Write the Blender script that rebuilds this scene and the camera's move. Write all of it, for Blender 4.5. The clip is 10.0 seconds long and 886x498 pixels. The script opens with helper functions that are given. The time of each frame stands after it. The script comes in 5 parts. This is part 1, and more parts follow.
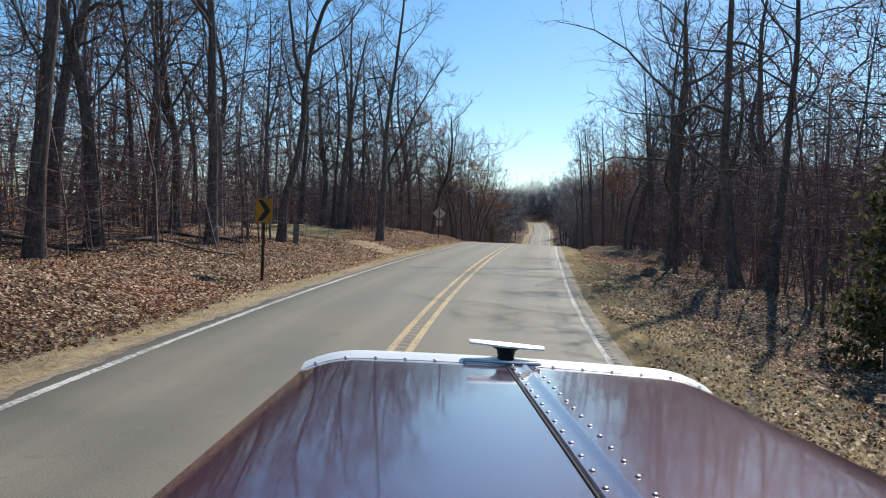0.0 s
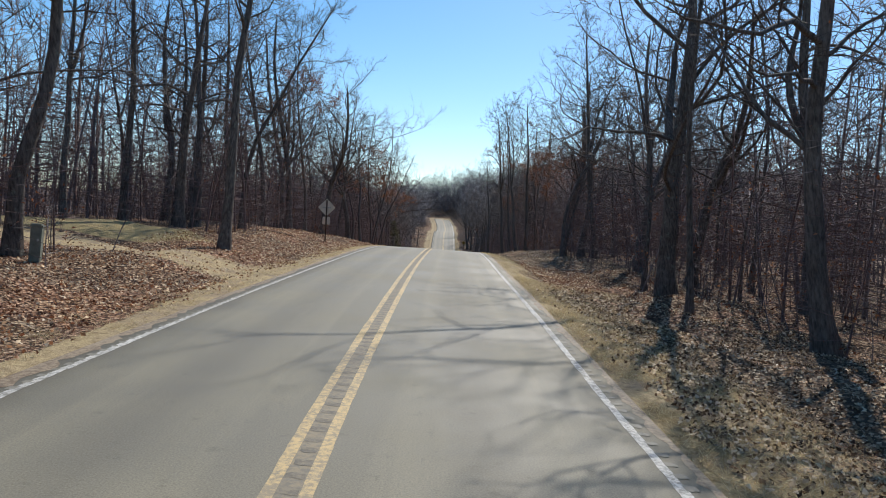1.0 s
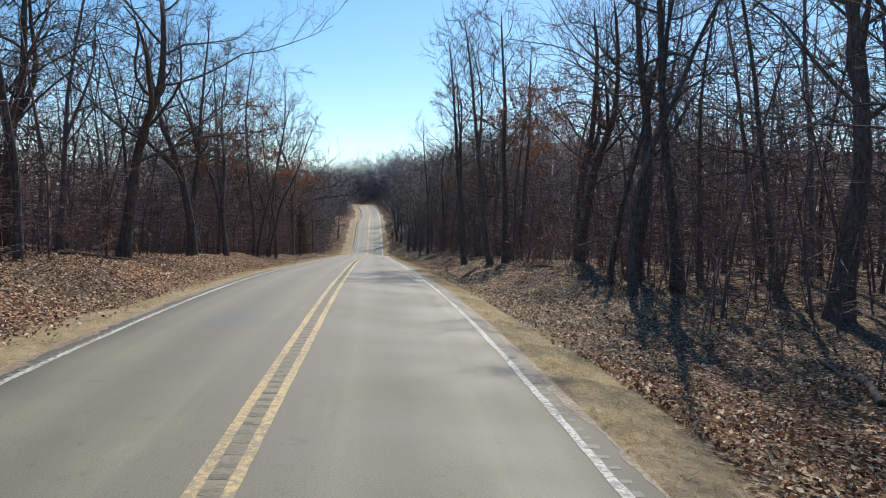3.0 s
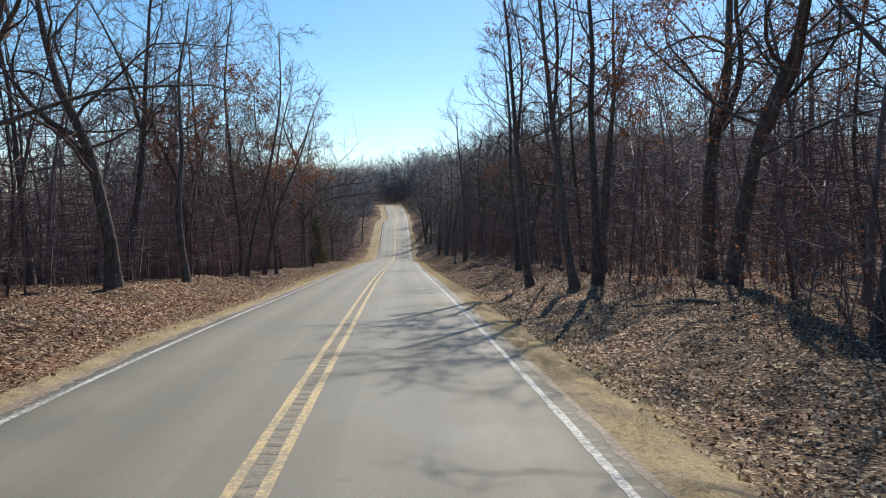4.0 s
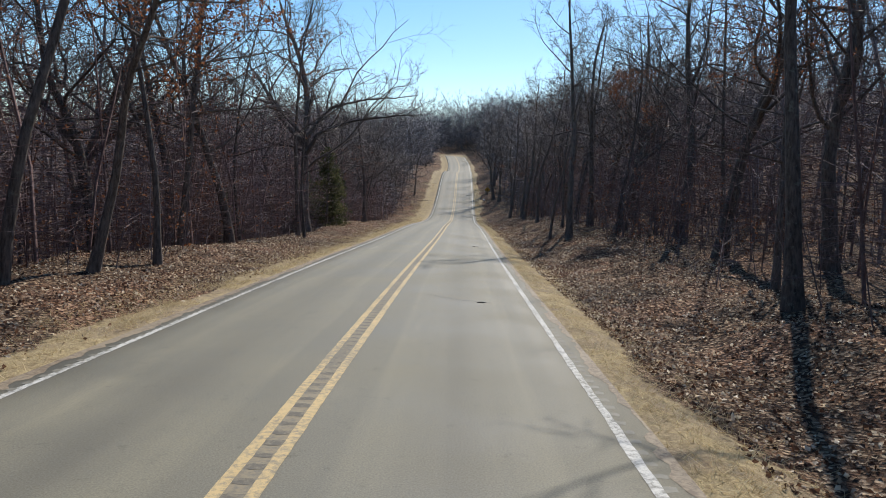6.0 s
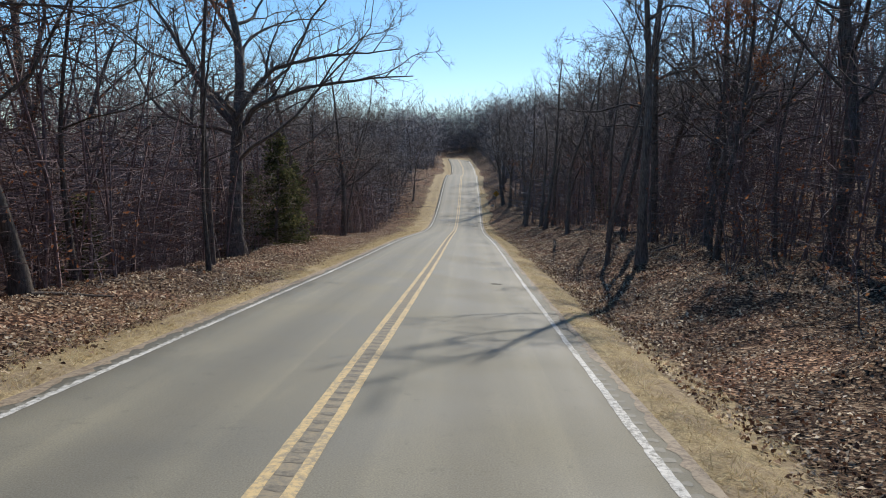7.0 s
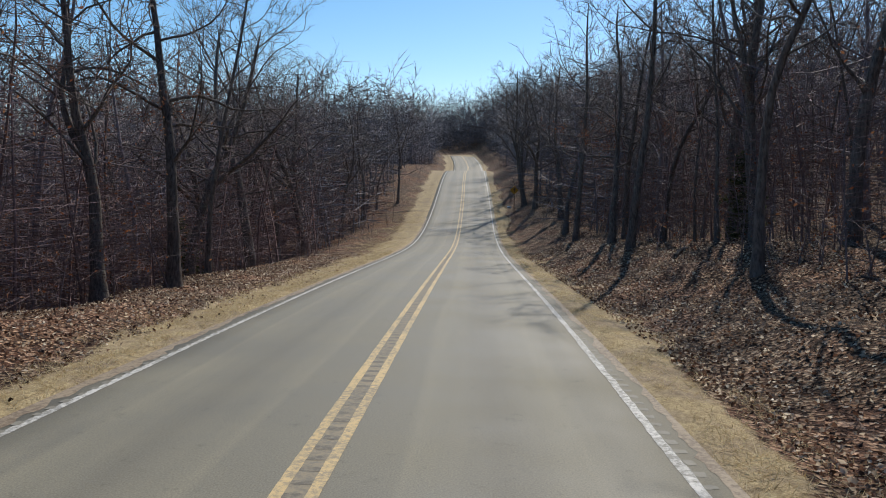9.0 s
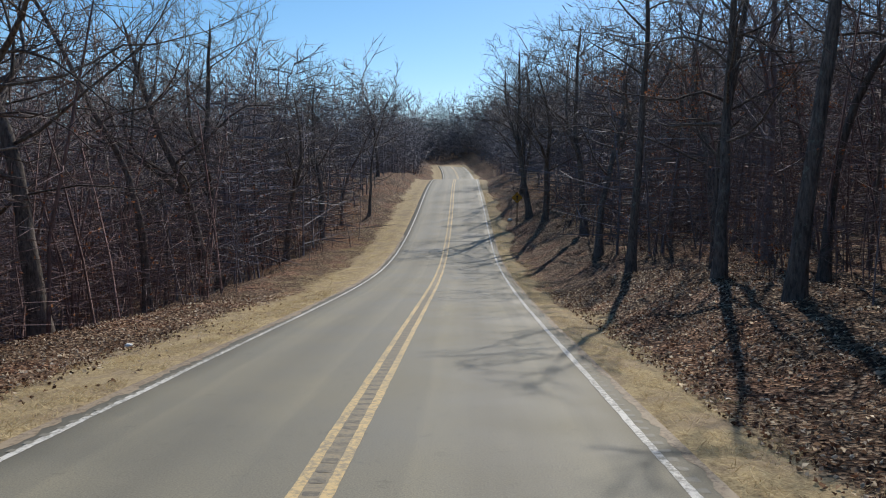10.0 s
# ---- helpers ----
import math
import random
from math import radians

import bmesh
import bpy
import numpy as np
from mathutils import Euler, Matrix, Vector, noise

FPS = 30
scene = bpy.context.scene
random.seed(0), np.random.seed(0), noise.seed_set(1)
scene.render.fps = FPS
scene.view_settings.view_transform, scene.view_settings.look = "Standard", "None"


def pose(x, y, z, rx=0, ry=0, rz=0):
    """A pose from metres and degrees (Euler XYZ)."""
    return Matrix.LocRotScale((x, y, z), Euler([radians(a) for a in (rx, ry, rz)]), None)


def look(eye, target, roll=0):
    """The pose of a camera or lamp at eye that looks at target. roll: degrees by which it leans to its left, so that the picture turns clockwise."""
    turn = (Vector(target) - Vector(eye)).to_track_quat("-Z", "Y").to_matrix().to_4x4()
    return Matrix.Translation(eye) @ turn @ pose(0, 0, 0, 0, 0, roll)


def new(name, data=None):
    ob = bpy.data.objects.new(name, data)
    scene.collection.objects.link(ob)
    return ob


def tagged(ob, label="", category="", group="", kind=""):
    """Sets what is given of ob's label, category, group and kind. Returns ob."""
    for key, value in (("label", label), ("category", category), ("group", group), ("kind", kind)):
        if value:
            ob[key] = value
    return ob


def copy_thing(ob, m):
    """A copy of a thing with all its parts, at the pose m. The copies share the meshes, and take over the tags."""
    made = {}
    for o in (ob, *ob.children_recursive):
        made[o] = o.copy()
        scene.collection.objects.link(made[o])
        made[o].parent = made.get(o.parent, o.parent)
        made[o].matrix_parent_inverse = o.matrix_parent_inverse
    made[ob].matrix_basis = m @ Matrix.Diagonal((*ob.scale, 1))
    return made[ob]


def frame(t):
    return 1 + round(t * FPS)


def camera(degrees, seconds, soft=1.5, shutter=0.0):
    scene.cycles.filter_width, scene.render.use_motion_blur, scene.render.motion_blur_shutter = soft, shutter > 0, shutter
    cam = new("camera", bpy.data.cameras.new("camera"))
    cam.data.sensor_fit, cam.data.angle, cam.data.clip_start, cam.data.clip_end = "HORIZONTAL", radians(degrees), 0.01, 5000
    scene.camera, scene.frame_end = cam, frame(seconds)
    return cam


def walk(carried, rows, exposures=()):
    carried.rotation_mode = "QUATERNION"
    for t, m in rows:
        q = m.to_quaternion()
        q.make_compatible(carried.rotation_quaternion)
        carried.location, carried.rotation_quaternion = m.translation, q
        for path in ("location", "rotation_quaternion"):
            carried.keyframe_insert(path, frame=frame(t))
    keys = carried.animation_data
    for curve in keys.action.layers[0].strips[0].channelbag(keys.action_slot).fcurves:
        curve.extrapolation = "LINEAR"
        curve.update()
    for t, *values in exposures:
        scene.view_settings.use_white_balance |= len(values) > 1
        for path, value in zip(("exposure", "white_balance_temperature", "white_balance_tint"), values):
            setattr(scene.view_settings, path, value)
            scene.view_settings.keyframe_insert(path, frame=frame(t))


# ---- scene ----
cam = camera(62.1, 10.0, soft=1.0)
# seconds, x, y, z, pitch, roll, yaw
PATH = [
    (0.0, 3.128, 6.495, 2.412, -1.20, 2.09, 8.27),
    (0.5, 2.284, 14.048, 2.665, -1.21, 1.28, 4.67),
    (1.0, 1.604, 21.587, 2.929, -1.30, 3.08, 0.50),
    (1.5, 1.408, 29.116, 3.215, -1.61, 4.98, -3.24),
    (2.0, 1.538, 37.006, 3.449, -2.16, 2.49, -5.17),
    (3.5, 1.465, 60.470, 4.005, -2.32, 0.71, -4.56),
    (4.0, 1.564, 68.032, 4.024, -2.38, -0.02, -3.10),
    (4.5, 1.552, 75.856, 3.914, -2.71, 1.60, -0.81),
    (5.0, 1.851, 83.945, 3.696, -4.90, 2.13, 1.29),
    (5.5, 1.918, 92.053, 3.377, -5.61, 1.58, 1.66),
    (6.0, 1.601, 100.325, 3.120, -5.99, 2.49, 1.54),
    (7.5, 1.282, 125.607, 2.060, -5.02, 1.56, 2.06),
    (8.0, 1.175, 134.404, 1.704, -4.68, 1.96, 1.99),
    (8.5, 1.195, 143.269, 1.254, -5.08, 1.06, 2.31),
    (9.0, 1.297, 152.179, 0.947, -5.14, 0.45, 2.51),
    (9.5, 1.221, 161.104, 0.609, -4.92, 0.01, 2.30),
    (10.0, 1.144, 170.518, 0.165, -3.95, -0.06, 1.79),
]


def eye_pose(x, y, z, pitch, roll, yaw):
    return pose(0, 0, 0, 0, 0, yaw) @ pose(0, 0, 0, 90 + pitch) @ pose(0, 0, 0, 0, 0, roll)


def eye(row):
    m = eye_pose(*row[1:])
    m.translation = row[1:4]
    return m


walk(cam, [(row[0], eye(row)) for row in PATH], [(0.0, 0.0), (2.0, 0.0), (3.5, 0.07), (5.0, 0.07), (6.0, -0.02), (7.5, -0.08), (9.0, -0.17), (10.0, -0.17)])

# ---- light: clear winter noon, the sun ahead and a little to the right ----
SUN_AZ, SUN_EL = 18.0, 40.0
world = bpy.data.worlds.new("winter_sky")
scene.world = world
world.use_nodes = True
wn = world.node_tree
sky = wn.nodes.new("ShaderNodeTexSky")
sky.sky_type, sky.sun_disc = "NISHITA", False
sky.sun_elevation, sky.sun_rotation = radians(SUN_EL), radians(SUN_AZ)
sky.air_density, sky.dust_density, sky.ozone_density = 1.0, 0.2, 2.0
tone = wn.nodes.new("ShaderNodeHueSaturation")
tone.inputs["Saturation"].default_value = 1.30
tone.inputs["Hue"].default_value = 0.497
wn.links.new(sky.outputs[0], tone.inputs["Color"])
wn.links.new(tone.outputs[0], wn.nodes["Background"].inputs[0])
wn.nodes["Background"].inputs[1].default_value = 0.138
lamp = bpy.data.lights.new("sun", "SUN")
lamp.energy, lamp.angle, lamp.color = 4.9, radians(0.53), (1.0, 0.94, 0.85)
sun = new("sun", lamp)
az, el = radians(SUN_AZ), radians(SUN_EL)
SUN_DIR = Vector((math.sin(az) * math.cos(el), math.cos(az) * math.cos(el), math.sin(el)))
sun.matrix_world = look(SUN_DIR * 200, (0, 0, 0))
scene.view_settings.exposure = 0.0


# ---- materials ----
class Mat:
    """A small builder of node materials."""

    def __init__(self, name, rough=0.9, metal=0.0, spec=0.3):
        self.m = bpy.data.materials.new(name)
        self.m.use_nodes = True
        self.t = self.m.node_tree
        self.b = self.t.nodes["Principled BSDF"]
        self.b.inputs["Roughness"].default_value = rough
        self.b.inputs["Metallic"].default_value = metal
        self.b.inputs["Specular IOR Level"].default_value = spec

    def node(self, kind, **values):
        n = self.t.nodes.new(kind)
        for k, v in values.items():
            n.inputs[k].default_value = v
        return n

    def link(self, a, b):
        self.t.links.new(a, b)

    def coords(self, out="Object", scale=(1, 1, 1)):
        c = self.node("ShaderNodeTexCoord")
        mp = self.node("ShaderNodeMapping")
        mp.inputs["Scale"].default_value = scale
        self.link(c.outputs[out], mp.inputs[0])
        return mp.outputs[0]

    def noise(self, vec, scale, detail=4.0, rough=0.55):
        n = self.node("ShaderNodeTexNoise", Scale=scale, Detail=detail, Roughness=rough)
        self.link(vec, n.inputs["Vector"])
        return n.outputs["Fac"]

    def voronoi(self, vec, scale, out="Color"):
        n = self.node("ShaderNodeTexVoronoi", Scale=scale)
        self.link(vec, n.inputs["Vector"])
        return n.outputs[out]

    def ramp(self, fac, stops):
        n = self.node("ShaderNodeValToRGB")
        e = n.color_ramp.elements
        while len(e) < len(stops):
            e.new(0.5)
        for el_, (p, c) in zip(e, stops):
            el_.position, el_.color = p, (*c, 1) if len(c) == 3 else c
        self.link(fac, n.inputs[0])
        return n.outputs[0]

    def grey(self, fac, lo, hi):
        return self.ramp(fac, [(lo, (0, 0, 0)), (hi, (1, 1, 1))])

    def mix(self, fac, a, b, mode="MIX"):
        n = self.node("ShaderNodeMix")
        n.data_type, n.blend_type = "RGBA", mode
        for k, v in ((0, fac), (6, a), (7, b)):
            if isinstance(v, (int, float)):
                n.inputs[k].default_value = v
            elif isinstance(v, tuple):
                n.inputs[k].default_value = (*v, 1)
            else:
                self.link(v, n.inputs[k])
        return n.outputs[2]

    def math(self, op, a, b=0.0):
        n = self.node("ShaderNodeMath")
        n.operation = op
        for k, v in ((0, a), (1, b)):
            if isinstance(v, (int, float)):
                n.inputs[k].default_value = v
            else:
                self.link(v, n.inputs[k])
        return n.outputs[0]

    def attr(self, name, out="Fac"):
        n = self.node("ShaderNodeAttribute")
        n.attribute_name = name
        return n.outputs[out]

    def random(self):
        return self.node("ShaderNodeObjectInfo").outputs["Random"]

    def island(self):
        return self.node("ShaderNodeNewGeometry").outputs["Random Per Island"]

    def color(self, c):
        if isinstance(c, tuple):
            self.b.inputs["Base Color"].default_value = (*c, 1)
        else:
            self.link(c, self.b.inputs["Base Color"])
        return self

    def bump(self, fac, strength, distance):
        n = self.node("ShaderNodeBump", Strength=strength, Distance=distance)
        self.link(fac, n.inputs["Height"])
        self.link(n.outputs[0], self.b.inputs["Normal"])
        return self


def mat_asphalt():
    a = Mat("worn_asphalt", 0.85, spec=0.35)
    v = a.coords("UV")
    fine = a.noise(v, 55, 3, 0.7)
    patch = a.noise(v, 0.35, 4)
    c = a.ramp(fine, [(0.25, (0.133, 0.124, 0.095)), (0.75, (0.270, 0.250, 0.189))])
    c = a.mix(0.8, c, a.ramp(patch, [(0.3, (0.76, 0.76, 0.77)), (0.7, (1.16, 1.14, 1.10))]), "MULTIPLY")
    # polished wheel tracks and an oil-stained lane middle
    x = a.node("ShaderNodeSeparateXYZ")
    a.link(a.coords("UV"), x.inputs[0])
    lane = a.math("ABSOLUTE", a.math("SUBTRACT", a.math("ABSOLUTE", x.outputs[0]), 1.65))
    long = a.noise(a.coords("UV", (1.2, 0.04, 1)), 1.6, 4)
    track = a.ramp(a.math("ADD", lane, a.math("MULTIPLY", a.math("SUBTRACT", long, 0.5), 1.1)), [(0.0, (0.80, 0.80, 0.81)), (0.35, (0.93, 0.93, 0.93)), (0.8, (1.13, 1.12, 1.08)), (1.3, (0.95, 0.95, 0.95))])
    c = a.mix(0.8, c, track, "MULTIPLY")
    spots = a.ramp(a.noise(a.coords("UV", (1, 0.25, 1)), 0.9, 5, 0.6), [(0.60, (1, 1, 1)), (0.72, (1.22, 1.2, 1.16))])
    c = a.mix(0.7, c, spots, "MULTIPLY")
    c = a.mix(1.0, c, a.ramp(a.noise(a.coords("UV", (1, 1, 1)), 3.0, 6, 0.8), [(0.34, (0.8, 0.8, 0.8)), (0.42, (1, 1, 1))]), "MULTIPLY")
    a.color(c)
    a.bump(fine, 0.5, 0.004)
    a.link(a.ramp(patch, [(0.3, (0.62,) * 3), (0.7, (0.85,) * 3)]), a.b.inputs["Roughness"])
    return a.m


def mat_paint(name, base, worn):
    p = Mat(name, 0.75)
    v = p.coords("Object")
    wear = p.noise(v, 14, 6, 0.75)
    big = p.noise(v, 0.7, 3)
    k = p.math("ADD", wear, p.math("MULTIPLY", p.math("SUBTRACT", big, 0.5), 0.35))
    p.color(p.ramp(k, [(0.40, worn), (0.57, base), (0.9, tuple(min(1, c * 1.12) for c in base))]))
    p.bump(wear, 0.3, 0.003)
    return p.m


def mat_ground():
    g = Mat("leaf_litter_ground", 0.95, spec=0.15)
    v = g.coords("Object")
    warp = g.node("ShaderNodeTexNoise", Scale=3.0, Detail=3.0)
    g.link(v, warp.inputs["Vector"])
    vv = g.mix(0.12, v, warp.outputs["Color"], "ADD")
    cell = g.voronoi(vv, 16.0)
    sep = g.node("ShaderNodeSeparateColor")
    g.link(cell, sep.inputs[0])
    leaf = g.ramp(sep.outputs[0], [(0.0, (0.030, 0.018, 0.012)), (0.3, (0.085, 0.044, 0.027)), (0.58, (0.215, 0.128, 0.078)), (0.82, (0.44, 0.32, 0.215)), (1.0, (0.66, 0.52, 0.37))])
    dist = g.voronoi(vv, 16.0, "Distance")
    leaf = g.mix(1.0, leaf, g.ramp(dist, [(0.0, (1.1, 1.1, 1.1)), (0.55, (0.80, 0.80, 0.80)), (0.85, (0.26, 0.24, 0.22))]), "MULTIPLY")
    drift = g.noise(v, 0.28, 5, 0.6)
    leaf = g.mix(0.85, leaf, g.ramp(drift, [(0.3, (0.50, 0.43, 0.40)), (0.48, (1.05, 0.98, 0.90)), (0.58, (1.25, 0.95, 0.84)), (0.75, (1.35, 1.2, 1.0))]), "MULTIPLY")
    old = g.mix(1.0, leaf, (1.0, 1.06, 1.12), "MULTIPLY")
    leaf = g.mix(g.grey(g.noise(g.coords("Object", (1, 0.6, 1)), 0.16, 5, 0.65), 0.44, 0.58), leaf, old)
    # two stretches on the east side keep older, bleached leaves
    bleached = g.mix(1.0, g.mix(0.16, leaf, (0.33, 0.29, 0.23)), (1.12, 1.08, 1.02), "MULTIPLY")
    leaf = g.mix(g.attr("bleached"), leaf, bleached)
    # down in the valley the litter is darker, with shade painted into its colour
    leaf = g.mix(g.attr("valley_shade"), leaf, g.mix(1.0, leaf, (0.76, 0.75, 0.75), "MULTIPLY"))
    # bare tan grit and dead grass along the pavement
    grit = g.noise(v, 40, 5, 0.7)
    straw = g.noise(g.coords("Object", (1, 1, 1)), 26.0, 6, 0.75)
    dirt = g.ramp(grit, [(0.3, (0.20, 0.150, 0.098)), (0.7, (0.43, 0.345, 0.240))])
    dry = g.ramp(straw, [(0.3, (0.215, 0.155, 0.085)), (0.7, (0.60, 0.490, 0.290))])
    verge = g.mix(g.grey(g.noise(v, 1.1, 4), 0.36, 0.56), dirt, dry)
    verge = g.mix(1.0, verge, g.ramp(g.noise(v, 7.0, 6, 0.7), [(0.32, (0.58, 0.54, 0.50)), (0.50, (0.98, 0.96, 0.92)), (0.70, (1.18, 1.16, 1.10))]), "MULTIPLY")
    mask = g.math("ADD", g.attr("verge"), g.math("MULTIPLY", g.math("SUBTRACT", g.noise(v, 2.1, 6, 0.75), 0.5), 1.7))
    c = g.mix(g.grey(mask, 0.42, 0.62), leaf, verge)
    lawn = g.ramp(straw, [(0.3, (0.19, 0.145, 0.065)), (0.7, (0.47, 0.375, 0.19))])
    c = g.mix(g.grey(g.math("ADD", g.attr("lawn"), g.math("MULTIPLY", g.math("SUBTRACT", g.noise(v, 0.9, 4), 0.5), 0.6)), 0.4, 0.6), c, lawn)
    g.color(c)
    soft = g.math("MULTIPLY", dist, g.math("SUBTRACT", 1.0, g.grey(mask, 0.42, 0.62)))
    g.bump(g.math("ADD", soft, g.math("MULTIPLY", grit, 0.4)), 0.9, 0.05)
    return g.m


def mat_bark(name, dark, light, moss=0.0, rough=0.95, spec=0.1):
    b = Mat(name, rough, spec=spec)
    v = b.coords("Object", (1, 1, 0.22))
    ridge = b.noise(v, 16, 6, 0.65)
    broad = b.noise(b.coords("Object"), 0.8, 3)
    c = b.ramp(ridge, [(0.32, dark), (0.62, light)])
    c = b.mix(0.9, c, b.ramp(broad, [(0.3, (0.75, 0.73, 0.72)), (0.7, (1.2, 1.2, 1.2))]), "MULTIPLY")
    c = b.mix(0.7, c, b.ramp(b.random(), [(0.0, (0.75, 0.70, 0.66)), (1.0, (1.25, 1.2, 1.18))]), "MULTIPLY")
    if moss:
        lich = b.grey(b.noise(b.coords("Object"), 5.0, 5, 0.7), 0.58, 0.66)
        c = b.mix(b.math("MULTIPLY", lich, moss), c, (0.25, 0.27, 0.22))
    b.color(c)
    b.bump(ridge, 0.8, 0.03)
    return b.m


def mat_leaf(name, stops, rough=0.8, drifts=False):
    l = Mat(name, rough, spec=0.2)
    c = l.ramp(l.island(), stops)
    if drifts:
        old = l.noise(l.coords(), 0.55, 5, 0.65)
        c = l.mix(0.9, c, l.ramp(old, [(0.34, (0.50, 0.47, 0.46)), (0.50, (1.0, 1.0, 1.0)), (0.66, (1.22, 1.12, 1.0))]), "MULTIPLY")
    l.color(c)
    l.b.inputs["Subsurface Weight"].default_value = 0.0
    # thin leaves let some of the sun through
    tr = l.node("ShaderNodeBsdfTranslucent")
    l.link(c, tr.inputs[0])
    ms = l.node("ShaderNodeMixShader", Fac=0.5)
    out = l.t.nodes["Material Output"]
    l.link(l.b.outputs[0], ms.inputs[1])
    l.link(tr.outputs[0], ms.inputs[2])
    l.link(ms.outputs[0], out.inputs[0])
    return l.m


M_ROAD = mat_asphalt()
M_WHITE = mat_paint("worn_white_line_paint", (0.60, 0.58, 0.53), (0.24, 0.23, 0.20))
M_YELLOW = mat_paint("worn_yellow_line_paint", (0.60, 0.44, 0.215), (0.30, 0.25, 0.17))
M_GROOVE = mat_paint("milled_groove", (0.135, 0.120, 0.095), (0.24, 0.205, 0.145))
M_CUT = mat_paint("milled_edge_groove", (0.200, 0.187, 0.150), (0.240, 0.222, 0.178))
M_DUST = mat_paint("dusty_asphalt", (0.285, 0.235, 0.155), (0.19, 0.170, 0.130))
M_GRIT = mat_paint("tan_roadside_dirt", (0.31, 0.245, 0.168), (0.165, 0.120, 0.080))
M_GROUND = mat_ground()
M_BARK = mat_bark("dark_oak_bark", (0.055, 0.048, 0.044), (0.180, 0.156, 0.138), 0.5)
M_BARK_GREY = mat_bark("grey_brown_bark", (0.058, 0.051, 0.046), (0.189, 0.163, 0.146), 0.3)
M_TWIG = mat_bark("thin_twig_bark", (0.069, 0.057, 0.053), (0.158, 0.131, 0.118), rough=0.75, spec=0.25)
M_WOODS = mat_bark("grey_sapling_bark", (0.096, 0.079, 0.082), (0.214, 0.178, 0.182), rough=0.7, spec=0.3)
# bark of the far woods, paler and bluer: distance haze painted into the colour
M_FAR_HAZED = mat_bark("hazed_far_bark", (0.104, 0.102, 0.116), (0.217, 0.212, 0.239), rough=0.7, spec=0.3)
M_SPRAY = mat_bark("brown_grey_spray", (0.121, 0.085, 0.082), (0.255, 0.183, 0.175), rough=0.85, spec=0.12)
M_LEAF = mat_leaf("fallen_oak_leaf", [(0.0, (0.045, 0.022, 0.014)), (0.34, (0.185, 0.078, 0.043)), (0.54, (0.33, 0.178, 0.102)), (0.74, (0.44, 0.315, 0.21)), (0.87, (0.80, 0.66, 0.48)), (1.0, (0.90, 0.79, 0.62))], rough=0.5, drifts=True)
M_LEAF_OLD = mat_leaf("weathered_oak_leaf", [(0.0, (0.040, 0.027, 0.020)), (0.28, (0.14, 0.088, 0.055)), (0.50, (0.32, 0.235, 0.155)), (0.74, (0.54, 0.44, 0.32)), (1.0, (0.90, 0.80, 0.64))], rough=0.42, drifts=True)
# darker brown leaves; the shade of the valley woods is in the ramp
M_LEAF_SHADED = mat_leaf("shaded_dark_leaf", [(0.0, (0.030, 0.018, 0.013)), (0.33, (0.125, 0.064, 0.042)), (0.56, (0.26, 0.170, 0.115)), (0.76, (0.42, 0.33, 0.245)), (0.90, (0.76, 0.65, 0.50)), (1.0, (0.90, 0.81, 0.66))], rough=0.45, drifts=True)
M_RUST = mat_leaf("clinging_russet_leaf", [(0.0, (0.12, 0.044, 0.024)), (0.6, (0.27, 0.105, 0.054)), (1.0, (0.44, 0.215, 0.105))])
M_GRASS = mat_leaf("dead_grass_blade", [(0.0, (0.34, 0.25, 0.12)), (0.6, (0.56, 0.45, 0.26)), (1.0, (0.74, 0.64, 0.42))])
M_CEDAR = mat_leaf("cedar_foliage", [(0.0, (0.040, 0.048, 0.020)), (0.6, (0.085, 0.092, 0.040)), (1.0, (0.165, 0.145, 0.070))])

# ---- the lie of the land ----
ROAD_Y = [-40, -10, 2, 14, 26, 38, 50, 62, 74, 86, 98, 122, 146, 170, 194, 206, 218, 230, 242, 254, 270, 284, 296, 310, 325, 345, 370, 392, 420, 460]
ROAD_Z = [-1.74, -0.48, 0.01, 0.45, 0.83, 1.24, 1.53, 1.75, 1.69, 1.35, 0.91, -0.06, -1.1, -2.05, -3.28, -3.73, -3.67, -2.78, -1.4, 0.11, 1.87, 2.98, 3.28, 3.2, 3.6, 5.3, 7.9, 10.2, 12, 13.5]
ROAD_X = [5.99, 3.03, 2.08, 1.14, 0.51, 0.31, 0.22, 0.27, 0.24, 0.16, 0.04, -0.11, -0.1, -0.14, -0.24, -0.24, -0.26, -0.28, -0.32, -0.41, -0.53, -0.55, -0.5, -0.5, -0.55, -0.9, -2.2, -4.6, -12, -30]
ROAD_BANK = [-0.026, -0.029, -0.036, -0.045, -0.037, -0.012, -0.001, -0.008, -0.015, -0.015, 0.006, 0.001, -0.007, -0.004, 0.001, 0.007, 0.005, 0.003, 0.001, 0.001, 0, 0, 0, 0, 0, 0, 0, 0, 0, 0]


